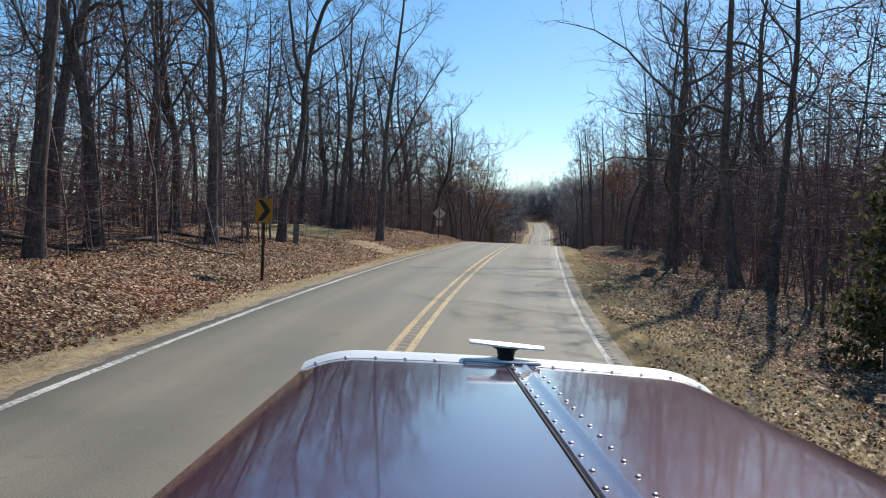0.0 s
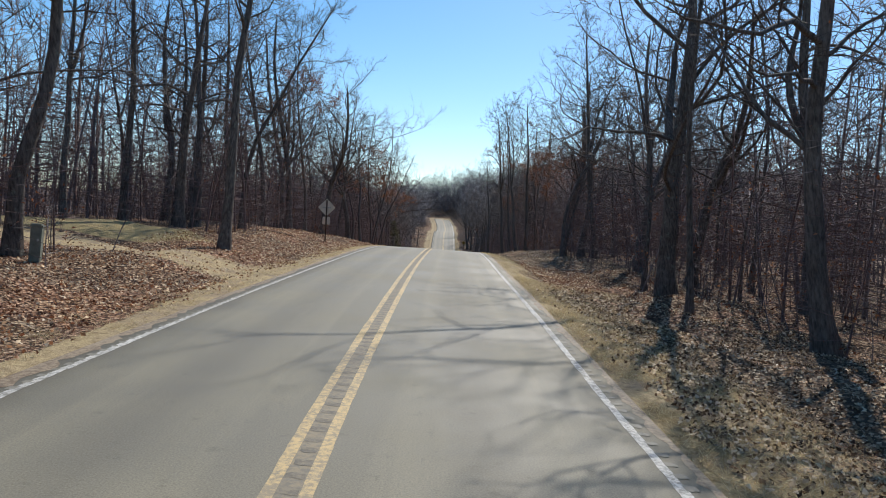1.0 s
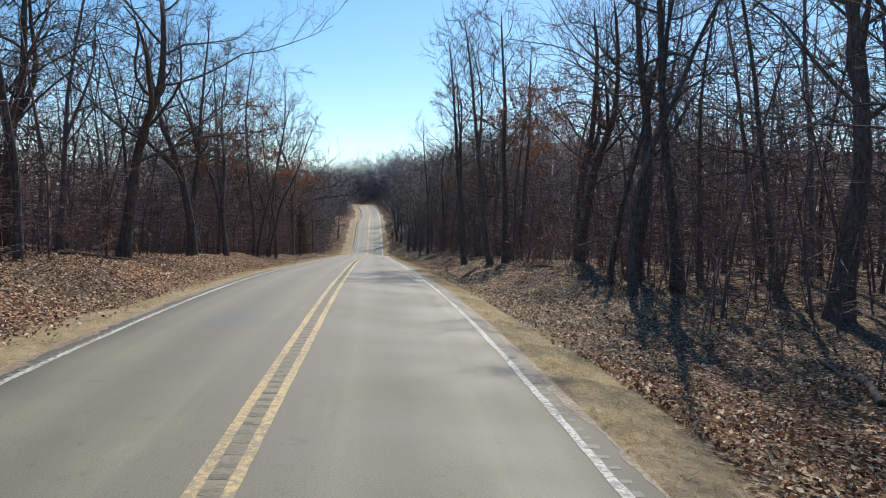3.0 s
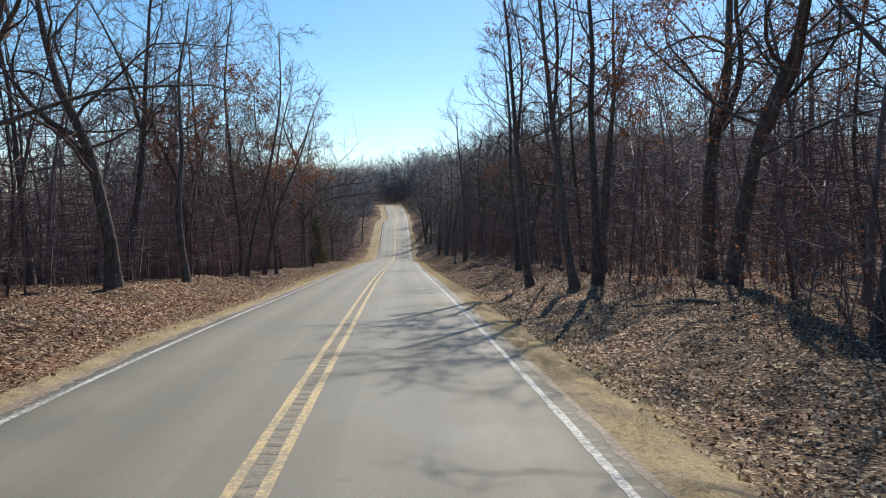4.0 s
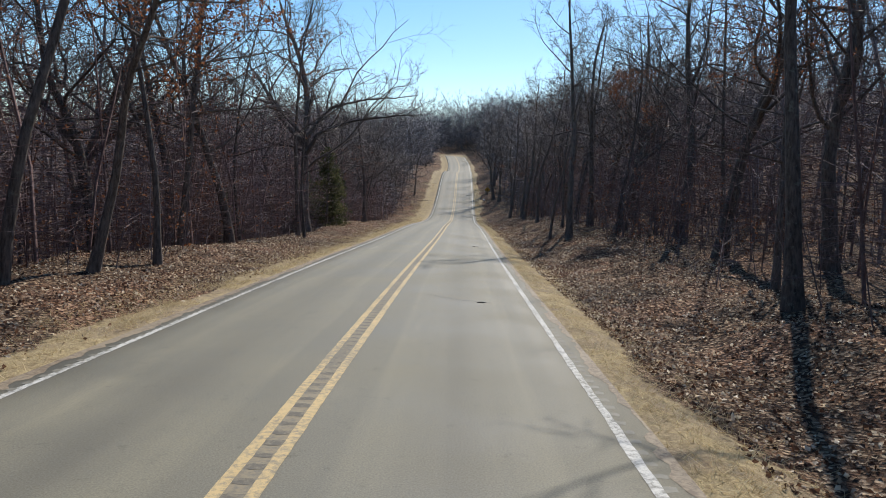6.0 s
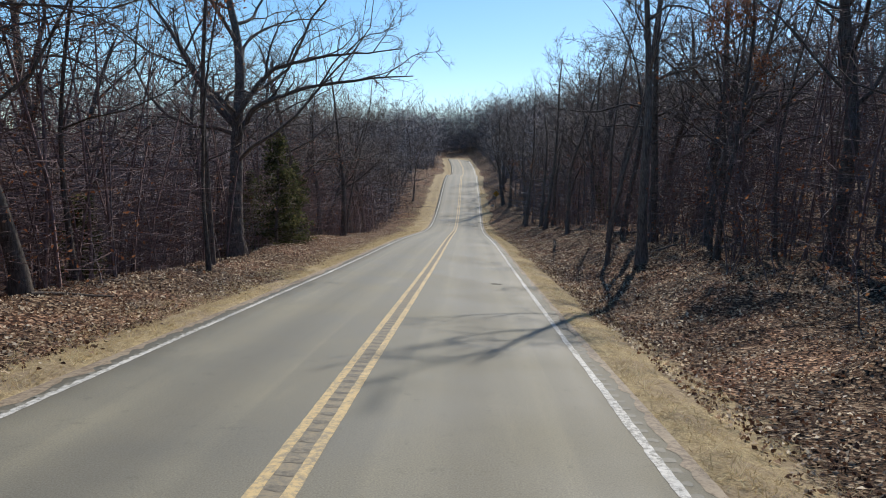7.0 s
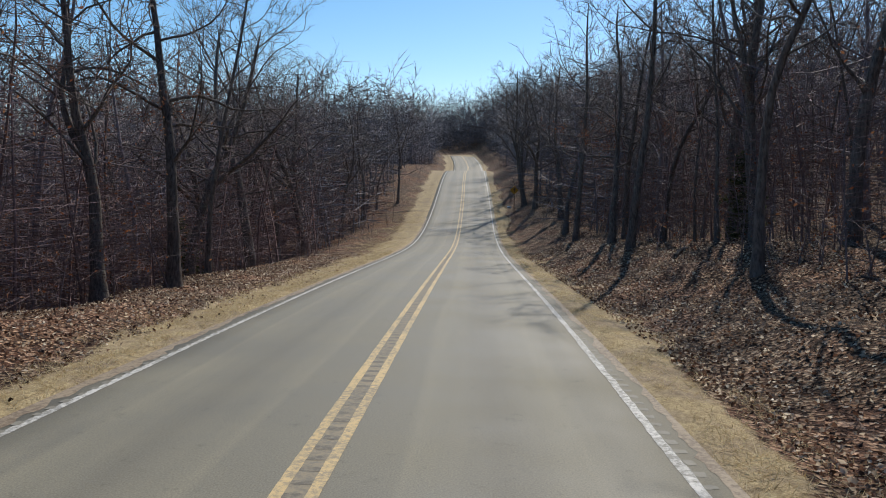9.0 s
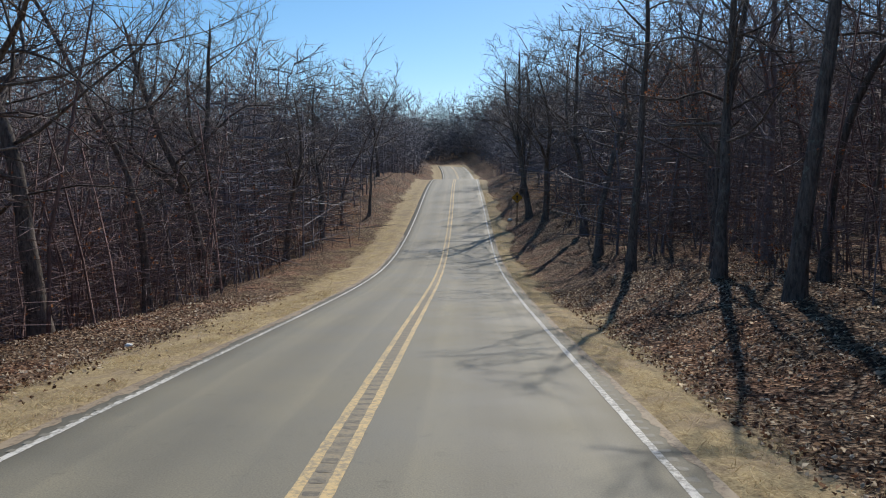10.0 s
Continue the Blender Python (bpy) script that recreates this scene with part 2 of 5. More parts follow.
def spline(nodes, values):
    """A natural cubic through the nodes, straight beyond them; works on arrays."""
    xn, yn = np.array(nodes, float), np.array(values, float)
    n, h = len(xn), np.diff(xn)
    a, b = np.eye(n), np.zeros(n)
    for i in range(1, n - 1):
        a[i, i - 1:i + 2] = h[i - 1], 2 * (h[i - 1] + h[i]), h[i]
        b[i] = 6 * ((yn[i + 1] - yn[i]) / h[i] - (yn[i] - yn[i - 1]) / h[i - 1])
    m = np.linalg.solve(a, b)

    def at(x):
        x = np.asarray(x, float)
        q = np.clip(x, xn[0], xn[-1])
        k = np.clip(np.searchsorted(xn, q) - 1, 0, n - 2)
        u = (xn[k + 1] - q) / h[k]
        w = 1 - u
        val = u * yn[k] + w * yn[k + 1] + ((u**3 - u) * m[k] + (w**3 - w) * m[k + 1]) * h[k] ** 2 / 6
        s0 = (yn[1] - yn[0]) / h[0]
        s1 = (yn[-1] - yn[-2]) / h[-1]
        return val + np.minimum(x - xn[0], 0) * s0 + np.maximum(x - xn[-1], 0) * s1
    return at


road_x, road_z, road_bank = spline(ROAD_Y, ROAD_X), spline(ROAD_Y, ROAD_Z), spline(ROAD_Y, ROAD_BANK)


def smooth(a, b, x):
    t = np.clip((np.asarray(x, float) - a) / (b - a), 0, 1)
    return t * t * (3 - 2 * t)


def waves(x, y, size, seed):
    """Cheap smooth unevenness of about unit height."""
    r = np.random.RandomState(seed)
    out = 0
    for k in range(7):
        a, f, p = r.uniform(0, 2 * math.pi), r.uniform(0.6, 1.7) * 2 * math.pi / size, r.uniform(0, 6.28)
        out = out + np.sin((x * math.cos(a) + y * math.sin(a)) * f + p)
    return out / 3.5


EDGE = 3.66


def land(x, y):
    """Height of the ground sheet."""
    x, y = np.asarray(x, float), np.asarray(y, float)
    yc = np.clip(y, -60, 470)
    d = x - road_x(yc)
    e = np.abs(d)
    base = road_z(yc) + np.clip(d, -4, 4) * road_bank(yc)
    out = np.maximum(e - EDGE, 0)
    # left: a low bank early on, falling away further down the valley
    l_up = 0.10 * smooth(0, 1.2, out) * -1 + 0.62 * smooth(1.0, 4.6, out) + 0.35 * smooth(4, 12, out) - 0.035 * np.maximum(out - 16, 0)
    l_dn = -0.12 * smooth(0, 1.5, out) + 0.05 * smooth(2, 4.5, out) - 2.6 * smooth(3.6, 15, out) + 0.03 * np.maximum(out - 20, 0)
    w = smooth(82, 150, yc)
    left = l_up * (1 - w) + l_dn * w
    # right: a shallow ditch early on, a rising bank further down
    r_dn = -0.25 * smooth(0, 1.8, out) - 0.55 * smooth(1.2, 4.5, out) - 0.2 * smooth(5, 14, out) - 0.01 * np.maximum(out - 10, 0)
    r_md = -0.32 * smooth(0, 1.6, out) + 0.55 * smooth(1.8, 5.2, out) + 0.03 * np.maximum(out - 5, 0)
    r_up = -0.12 * smooth(0, 1.3, out) + 0.95 * smooth(1.3, 5.5, out) + 0.10 * np.minimum(np.maximum(out - 5, 0), 9) + 0.27 * np.clip(out - 13, 0, 50)
    w1, w2 = smooth(55, 95, yc), smooth(118, 165, yc)
    right = (r_dn * (1 - w1) + r_md * w1) * (1 - w2) + r_up * w2
    side = np.where(d < 0, left, right)
    # both sides climb beyond the valley floor
    far = smooth(205, 300, yc)
    cut = -0.1 * smooth(0, 1.2, out) + 1.1 * smooth(1.2, 5.0, out) + np.where(d < 0, 0.03, 0.13) * np.minimum(np.maximum(out - 5, 0), 110)
    side = side * (1 - far) + cut * far
    # the last ridge, higher towards the east
    side = side + (5.5 + 1.6 * waves(x, y, 90.0, 14) + 0.13 * np.clip(x, -60, 110)) * smooth(375, 455, y)
    rough_ = smooth(1.0, 4.0, out)
    z = base + side + rough_ * (np.where(d < 0, 0.075, 0.15) * waves(x, y, 2.6, 21) * smooth(16, 10, out) + 0.10 * waves(x, y, 5.0, 3) + 0.22 * waves(x, y, 17.0, 4) + smooth(20, 120, out) * 1.2 * waves(x, y, 70.0, 5))
    z = z - 0.10 * smooth(0.25, -0.1, e - EDGE)
    # far country levels out
    dist = np.hypot(x, y - 150)
    k = smooth(380, 900, dist)
    return z * (1 - k) + (22 + 6 * waves(x, y, 900.0, 6)) * k


def mesh_np(name, v, f, mat, smooth_=False):
    """A mesh from arrays of places and of triangles or quads."""
    me = bpy.data.meshes.new(name)
    v, f = np.asarray(v, np.float32), np.asarray(f, np.int32)
    me.vertices.add(len(v))
    me.vertices.foreach_set("co", v.ravel())
    n = f.shape[1]
    me.loops.add(f.size)
    me.loops.foreach_set("vertex_index", f.ravel())
    me.polygons.add(len(f))
    me.polygons.foreach_set("loop_start", np.arange(0, f.size, n, dtype=np.int32))
    me.polygons.foreach_set("loop_total", np.full(len(f), n, np.int32))
    if smooth_:
        me.polygons.foreach_set("use_smooth", np.ones(len(f), bool))
    me.update(calc_edges=True)
    me.validate()
    me.materials.append(mat)
    return me


def grid_faces(nu, nv):
    i = np.arange(nu - 1)[:, None] * nv + np.arange(nv - 1)[None, :]
    return np.stack([i, i + nv, i + nv + 1, i + 1], -1).reshape(-1, 4)


def build_ground():
    near = np.concatenate([np.arange(3.2, 9, 0.28), np.arange(9, 18, 0.5), np.arange(18, 40, 1.5), np.arange(40, 130, 7)])
    wide = np.array([140, 170, 220, 300, 420, 600, 900, 1400, 2200, 3500.0])
    us = np.concatenate([-wide[::-1], -near[::-1], [-1.5, 1.5], near, wide])
    vs = np.concatenate([[-3500, -2000, -1200, -700, -400, -250, -160, -110, -80, -60, -45, -32, -22], np.arange(-14, 232, 0.9), np.arange(232, 262, 1.5), np.arange(262, 480, 5), [490, 520, 560, 620, 700, 820, 1000, 1300, 1800, 2500, 3600]])
    u, v = np.meshgrid(us, vs, indexing="ij")
    x = u + road_x(np.clip(v, -60, 470)) * smooth(300, 60, np.abs(u))
    z = land(x, v)
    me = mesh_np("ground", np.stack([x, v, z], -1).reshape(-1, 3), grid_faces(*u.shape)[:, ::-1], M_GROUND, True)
    out = np.abs(x - road_x(np.clip(v, -60, 470))) - EDGE
    width = 0.90 - 0.28 * (x < 0) * smooth(150, 120, v) + 0.35 * waves(x, v, 9.0, 8) + 0.5 * smooth(20, 50, v) * (x < 0) * smooth(75, 55, v) + 0.9 * smooth(162, 190, v) * (x < 0) + 1.8 * (x > 0) * smooth(48, 24, v)
    verge = 1 - smooth(0.35, 1.0, out / np.maximum(width, 0.4) * 0.55)
    # a dirt drive that leaves the road on the left
    drive = smooth(2.6, 1.6, np.abs(v - 44.0 - 0.35 * (-3.7 - x))) * (x < -3.2) * smooth(-17, -13, x)
    verge = np.maximum(verge, drive * 0.82) * smooth(392, 380, v)
    a = me.attributes.new("verge", "FLOAT", "POINT")
    a.data.foreach_set("value", verge.astype(np.float32).ravel())
    # a grassy clearing with a dirt drive on the left
    clear = smooth(5.0, 2.5, np.hypot((x + 14.5) / 1.6, (v - 53.0) / 0.9))
    b = me.attributes.new("lawn", "FLOAT", "POINT")
    b.data.foreach_set("value", clear.astype(np.float32).ravel())
    # mask of the valley stretches whose litter is darkened for shade
    dm = me.attributes.new("valley_shade", "FLOAT", "POINT")
    dm.data.foreach_set("value", np.where(x < 0, smooth(88, 125, v), smooth(98, 112, v)).astype(np.float32).ravel())
    c = me.attributes.new("bleached", "FLOAT", "POINT")
    c.data.foreach_set("value", (smooth(3.0, 6.0, x) * np.maximum(smooth(58, 72, v) * smooth(108, 98, v), smooth(46, 32, v))).astype(np.float32).ravel())
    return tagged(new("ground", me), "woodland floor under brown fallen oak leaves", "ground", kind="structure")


def strip(name, off0, off1, y0, y1, lift, mat, step=1.0, thick=0.0, kind="structure", label="", cat="", ragged=(0.0, 0.0)):
    """A band along the road between two offsets from its middle line."""
    ys = np.arange(y0, y1 + step * 0.5, step)
    offs = np.linspace(off0, off1, max(2, int(abs(off1 - off0) / 0.9) + 2))
    o, y = np.meshgrid(offs, ys, indexing="ij")
    if ragged != (0.0, 0.0):
        r = np.random.RandomState(int(abs(off0) * 1000))
        o[0] += ragged[0] * np.clip(r.normal(0, 0.6, len(ys)) + waves(ys, ys * 0 + off0, 2.6, 3), -1.6, 1.6)
        o[-1] += ragged[1] * np.clip(r.normal(0, 0.6, len(ys)) + waves(ys, ys * 0 + off1, 2.6, 5), -1.6, 1.6)
    x, z, b = road_x(y), road_z(y), road_bank(y)
    dx = np.gradient(road_x(ys), ys)[None, :] if step > 0.4 else ((road_x(ys + 0.5) - road_x(ys - 0.5)))[None, :]
    n = np.sqrt(1 + dx * dx)
    crown = -0.012 * np.abs(o)
    v = np.stack([x + o / n, y - o * dx / n, z + o * b + crown + lift + 0.03], -1)
    f = grid_faces(*o.shape)
    verts = v.reshape(-1, 3)
    if thick:
        nu, nv = o.shape
        low = verts - (0, 0, thick)
        m = len(verts)
        edges = []
        for i in (0, nu - 1):
            a = np.arange(nv - 1) + i * nv
            q = np.stack([a, a + 1, a + 1 + m, a + m], -1)
            edges.append(q if i == 0 else q[:, ::-1])
        verts = np.concatenate([verts, low])
        f = np.concatenate([f[:, ::-1][:, ::-1], *edges])
    me = mesh_np(name, verts, f, mat, True)
    uv = me.uv_layers.new(name="UVMap")
    uvs = np.stack([np.broadcast_to(o, o.shape), y], -1).reshape(-1, 2)
    if thick:
        uvs = np.concatenate([uvs, uvs])
    idx = np.empty(len(me.loops), np.int32)
    me.loops.foreach_get("vertex_index", idx)
    uv.data.foreach_set("uv", uvs[idx].astype(np.float32).ravel())
    return tagged(new(name, me), label, cat, kind=kind)


build_ground()
strip("road", -EDGE, EDGE, -60, 392, 0.0, M_ROAD, 1.0, 0.14, label="two-lane worn grey asphalt road", cat="road")
strip("edge_line_left", -3.355, -3.25, -60, 390, 0.004, M_WHITE, 0.16, ragged=(0.008, 0.008), label="worn white painted edge line with rumble cuts", cat="road marking")
strip("edge_line_right", 3.25, 3.355, -60, 390, 0.004, M_WHITE, 0.16, ragged=(0.008, 0.008), label="worn white painted edge line with rumble cuts", cat="road marking")
strip("center_line_left", -0.20, -0.09, -60, 390, 0.004, M_YELLOW, 0.16, ragged=(0.004, 0.004), label="worn yellow painted center line", cat="road marking")
strip("center_line_right", 0.09, 0.20, -60, 390, 0.004, M_YELLOW, 0.16, ragged=(0.004, 0.004), label="worn yellow painted center line", cat="road marking")


def build_rumble(name, offset, half, y0, y1, mat=M_GROOVE, lift=0.0325):
    """Milled grooves beside a painted line, 0.3 m apart, with ragged ends."""
    v, f = [], []
    for y in np.arange(y0, y1, 0.305):
        y += random.uniform(-0.02, 0.02)
        hl = 0.064 * random.uniform(0.75, 1.1)
        a, b = half * random.uniform(0.7, 1.1), half * random.uniform(0.7, 1.1)
        i = len(v)
        for o, q in ((-a, -hl * 0.8), (-a * 0.4, -hl), (b * 0.5, -hl), (b, -hl * 0.9), (b, hl * 0.85), (b * 0.4, hl), (-a * 0.5, hl), (-a, hl * 0.9)):
            o, q = o + random.uniform(-0.010, 0.010), q + random.uniform(-0.016, 0.016)
            o += offset
            v.append((float(road_x(y)) + o, y + q, float(road_z(y + q)) + o * float(road_bank(y)) - 0.012 * abs(o) + lift))
        f += [(i, i + 1, i + 6, i + 7), (i + 1, i + 2, i + 5, i + 6), (i + 2, i + 3, i + 4, i + 5)]
    return tagged(new(name, mesh_np(name, v, f, mat)), "row of milled rumble grooves in the asphalt", "rumble strip", kind="stuff")


strip("edge_dirt_left", -3.672, -3.50, 0, 230, 0.003, M_GRIT, 0.16, ragged=(0.0, 0.065), label="tan dirt washed over the pavement edge", cat="dirt")
strip("edge_dirt_right", 3.56, 3.672, 0, 230, 0.003, M_GRIT, 0.16, ragged=(0.05, 0.0), label="tan dirt washed over the pavement edge", cat="dirt")
strip("center_line_bed", -0.10, 0.10, -60, 390, 0.0012, M_DUST, label="dusty asphalt between the yellow lines", cat="road marking")
build_rumble("rumble_strip", 0.0, 0.10, 0, 200)
build_rumble("rumble_strip", 3.41, 0.065, 0, 200, M_CUT)
build_rumble("rumble_strip", -3.366, 0.05, 0, 200, M_CUT, 0.0362)


# ---- trees ----
def tube(pts, rad, k):
    """Rings of k points along pts; a last radius of 0 closes to a tip. Places and triangles."""
    pts, rad = np.asarray(pts, float), np.asarray(rad, float)
    n = len(pts)
    t = np.gradient(pts, axis=0)
    t /= np.linalg.norm(t, axis=1)[:, None] + 1e-9
    ref = np.array([1.0, 0, 0]) if abs(t[0, 0]) < 0.8 else np.array([0, 1.0, 0])
    a = np.cross(t, ref)
    a /= np.linalg.norm(a, axis=1)[:, None] + 1e-9
    b = np.cross(t, a)
    ang = np.arange(k) * 2 * math.pi / k
    tip = rad[-1] <= 1e-6
    m = n - 1 if tip else n
    ring = pts[:m, None] + rad[:m, None, None] * (a[:m, None] * np.cos(ang)[None, :, None] + b[:m, None] * np.sin(ang)[None, :, None])
    v = ring.reshape(-1, 3)
    f = []
    for i in range(m - 1):
        for j in range(k):
            p, q = i * k + j, i * k + (j + 1) % k
            f += [(p, q, q + k), (p, q + k, p + k)]
    if tip:
        v = np.concatenate([v, pts[-1:]])
        f += [((m - 1) * k + j, (m - 1) * k + (j + 1) % k, m * k) for j in range(k)]
    return v, np.array(f, int)


class Soup:
    def __init__(self):
        self.v, self.f, self.n = [], [], 0

    def add(self, v, f):
        self.v.append(v)
        self.f.append(f + self.n)
        self.n += len(v)

    def arrays(self):
        if not self.v:
            return np.zeros((0, 3)), np.zeros((0, 3), int)
        return np.concatenate(self.v), np.concatenate(self.f)


def unit(v):
    return v / (np.linalg.norm(v) + 1e-9)


def crooked(r, start, way, length, n, bend, rise):
    """A sinuous line of n + 1 points: each turn carries on into the next."""
    pts, p, w = [start], np.array(start, float), unit(np.array(way, float))
    curl = r.normal(0, bend, 3)
    for i in range(n):
        curl = 0.35 * curl + r.normal(0, bend, 3) * 0.85
        w = unit(w + curl + (0, 0, rise))
        p = p + w * length / n
        pts.append(p.copy())
    return np.array(pts)


def along(pts, u):
    s = u * (len(pts) - 1)
    i = min(int(s), len(pts) - 2)
    return pts[i] + (pts[i + 1] - pts[i]) * (s - i), unit(pts[i + 1] - pts[i])


def turned(r, way, degrees):
    side = unit(np.cross(way, r.normal(0, 1, 3)))
    a = radians(degrees)
    return way * math.cos(a) + side * math.sin(a)


DETAIL = {
    "near": dict(sides=9, steps=14, limbs=13, lseg=8, lsides=5, subs=7, sseg=4, twigs=6, fine=2, tw=0.0105),
    "mid": dict(sides=6, steps=9, limbs=12, lseg=5, lsides=3, subs=5, sseg=2, twigs=5, fine=0, tw=0.018),
}


def dress(r, d, twig, limb, length, radius):
    """Boughs, twigs and fine twigs along one limb, thickest towards its end."""
    for j in range(d["subs"]):
        s = 0.20 + 0.80 * (j + r.uniform(0, 1)) / d["subs"]
        p, w = along(limb, min(s, 0.999))
        way = unit(turned(r, w, r.uniform(30, 68)) + (0, 0, 0.16))
        l2 = max(0.9, length * r.uniform(0.26, 0.52) * (1.15 - 0.5 * s))
        r2 = max(radius * (1 - 0.85 * s) * 0.52, d["tw"] * 1.5)
        sub = crooked(r, p, way, l2, d["sseg"], 0.26, 0.05)
        twig.add(*tube(sub, np.append(r2 * np.linspace(1, 0.45, len(sub) - 1), 0), 3))
        for k in range(d["twigs"]):
            s3 = 0.15 + 0.85 * (k + r.uniform(0, 1)) / d["twigs"]
            p3, w3 = along(sub, min(s3, 0.999))
            w4 = unit(turned(r, w3, r.uniform(22, 62)) + (0, 0, 0.2))
            l3 = max(0.35, l2 * r.uniform(0.25, 0.5))
            twig.add(*tube([p3, p3 + w4 * l3], [d["tw"], 0], 3))
            for m in range(d["fine"]):
                p4 = p3 + w4 * l3 * r.uniform(0.25, 0.9)
                twig.add(*tube([p4, p4 + unit(turned(r, w4, r.uniform(25, 65))) * l3 * r.uniform(0.4, 0.75)], [d["tw"] * 0.7, 0], 3))


def grow(seed, height, radius, level, lean=0.0, low=0.33, spread=1.0, fork=0.0, bend=0.06):
    """A bare broadleaf tree at the origin: (trunk arrays, crown arrays)."""
    r, d = np.random.RandomState(seed), DETAIL[level]
    wood, twig = Soup(), Soup()
    n = d["steps"]
    trunk = crooked(r, (0, 0, -0.25), (lean, 0.02 * r.normal(), 1), height * 0.92, n, bend, 0.06)
    u = np.linspace(0, 1, n + 1)
    rad = radius * (1.0 - 0.80 * u ** 0.85)
    rad[0] *= 1.45
    rad[1] *= 1.08
    wood.add(*tube(trunk, np.append(rad[:-1], 0.012), d["sides"]))
    tops = [(trunk, rad, low)]
    if fork:
        p, w = along(trunk, fork)
        lead = crooked(r, p, unit(w + np.array([r.choice([-1, 1]) * 0.6, r.normal(0, 0.3), 0.1])), height * (0.9 - fork) * 0.95, n // 2 + 2, bend * 1.8, 0.11)
        lr = np.interp(fork, u, rad) * 0.8 * (1 - 0.85 * np.linspace(0, 1, len(lead)))
        wood.add(*tube(lead, lr, d["sides"]))
        tops.append((lead, lr, 0.2))
    for stem, srad, lo in tops:
        count = d["limbs"] if stem is trunk else d["limbs"] // 2
        az = r.uniform(0, 6.28)
        for i in range(count):
            q = lo + (0.985 - lo) * (i + r.uniform(0, 0.9)) / count
            p, w = along(stem, q)
            az += 2.4 + r.normal(0, 0.5)
            tilt = r.uniform(-0.10, 0.40) + 0.65 * q
            way = np.array([math.cos(az), math.sin(az), tilt])
            length = height * spread * (0.49 - 0.32 * q) * r.uniform(0.65, 1.25)
            lr = np.interp(q, np.linspace(0, 1, len(srad)), srad) * r.uniform(0.32, 0.56)
            limb = crooked(r, p, way, length, d["lseg"], 0.22 if level == "near" else 0.28, 0.07)
            while limb[:, 2].min() < min(p[2], 4.6) - 0.1 and way[2] < 2.0:
                way[2] += 0.3
                limb = crooked(r, p, way, length, d["lseg"], 0.18, 0.09)
            ur = np.linspace(0, 1, len(limb))
            wood.add(*tube(limb, lr * (1 - 0.85 * ur), d["lsides"]))
            dress(r, d, twig, limb, length, lr)
    return wood.arrays(), twig.arrays()


def leaf_quads(r, centers, size, curl=0.3, wide=0.5):
    """Small pointed leaves, each two bent triangles pairs (4 corners)."""
    n = len(centers)
    a = r.normal(0, 1, (n, 3))
    a /= np.linalg.norm(a, axis=1)[:, None]
    b = np.cross(a, r.normal(0, 1, (n, 3)))
    b /= np.linalg.norm(b, axis=1)[:, None] + 1e-9
    c = np.cross(a, b)
    s = size * r.uniform(0.6, 1.3, n)[:, None]
    p = np.stack([centers - a * s, centers + b * s * wide + c * s * curl, centers + a * s, centers - b * s * wide + c * s * curl], 1).reshape(-1, 3)
    i = np.arange(n)[:, None] * 4
    f = np.concatenate([i + (0, 1, 2), i + (0, 2, 3)])
    return p, f


def part(name, me, parent, label=""):
    ob = new(name, me)
    ob.parent = parent
    return tagged(ob, label)


def tree_thing(name, arrays, bark, label, cat="tree", group=""):
    """Trunk and crown meshes under one empty at the foot of the tree."""
    root = new(name)
    root.empty_display_size = 0.3
    (tv, tf), (cv, cf) = arrays
    part("trunk", mesh_np("trunk", tv, tf, bark, True), root)
    part("crown", mesh_np("crown", cv, cf, M_TWIG), root, "bare twigs of the crown")
    return tagged(root, label, cat, group)


def spot(x, y, turn=0.0, scale=1.0, lean=(0, 0)):
    m = pose(x, y, float(land(x, y)), lean[0], lean[1]) @ pose(0, 0, 0, 0, 0, turn)
    return m @ Matrix.Scale(scale, 4)


LABEL = "bare winter oak with dark bark on leaf-covered ground"
KINDS = []
for i, (h, rr, ln, lo, sp, fk, bd) in enumerate([
        (17, 0.26, 0.00, 0.30, 1.0, 0.0, 0.06), (18, 0.20, 0.05, 0.42, 0.8, 0.45, 0.05), (16, 0.30, -0.05, 0.32, 1.1, 0.40, 0.08),
        (15, 0.15, 0.10, 0.40, 0.8, 0.0, 0.08), (19, 0.23, 0.0, 0.45, 0.75, 0.0, 0.04), (14, 0.18, 0.14, 0.35, 0.9, 0.5, 0.10), (17, 0.13, 0.02, 0.5, 0.6, 0.0, 0.04),
        (15, 0.29, 0.03, 0.32, 1.25, 0.36, 0.09), (15, 0.22, 0.17, 0.30, 1.15, 0.0, 0.13),
        (16, 0.15, 0.02, 0.28, 1.0, 0.0, 0.06), (17, 0.11, 0.0, 0.32, 0.85, 0.0, 0.05), (15, 0.17, 0.05, 0.25, 1.1, 0.5, 0.08), (13, 0.08, 0.05, 0.22, 0.95, 0.0, 0.08),
        (19, 0.40, 0.02, 0.26, 1.45, 0.36, 0.07), (15, 0.24, 0.02, 0.34, 1.25, 0.42, 0.09)]):
    KINDS.append((grow(100 + i, h, rr, "near" if i < 9 or i > 12 else "mid", ln, lo, sp, fk, bd), M_BARK if i % 3 else M_BARK_GREY))
TREES = []


def plant(kind, x, y, turn=0.0, scale=1.0, lean=(0, 0), label=LABEL):
    """One of the near trees, sharing its meshes with the others of its kind."""
    m = spot(x, y, turn, scale, lean)
    first = next((t for k, t in TREES if k == kind), None)
    if first is None:
        arrays, bark = KINDS[kind]
        t = tree_thing("tree", arrays, bark, label, group="roadside trees")
        t.matrix_basis = m
    else:
        t = copy_thing(first, Matrix.Identity(4))
        t.matrix_basis = m
        t["label"] = label
    TREES.append((kind, t))
    return t

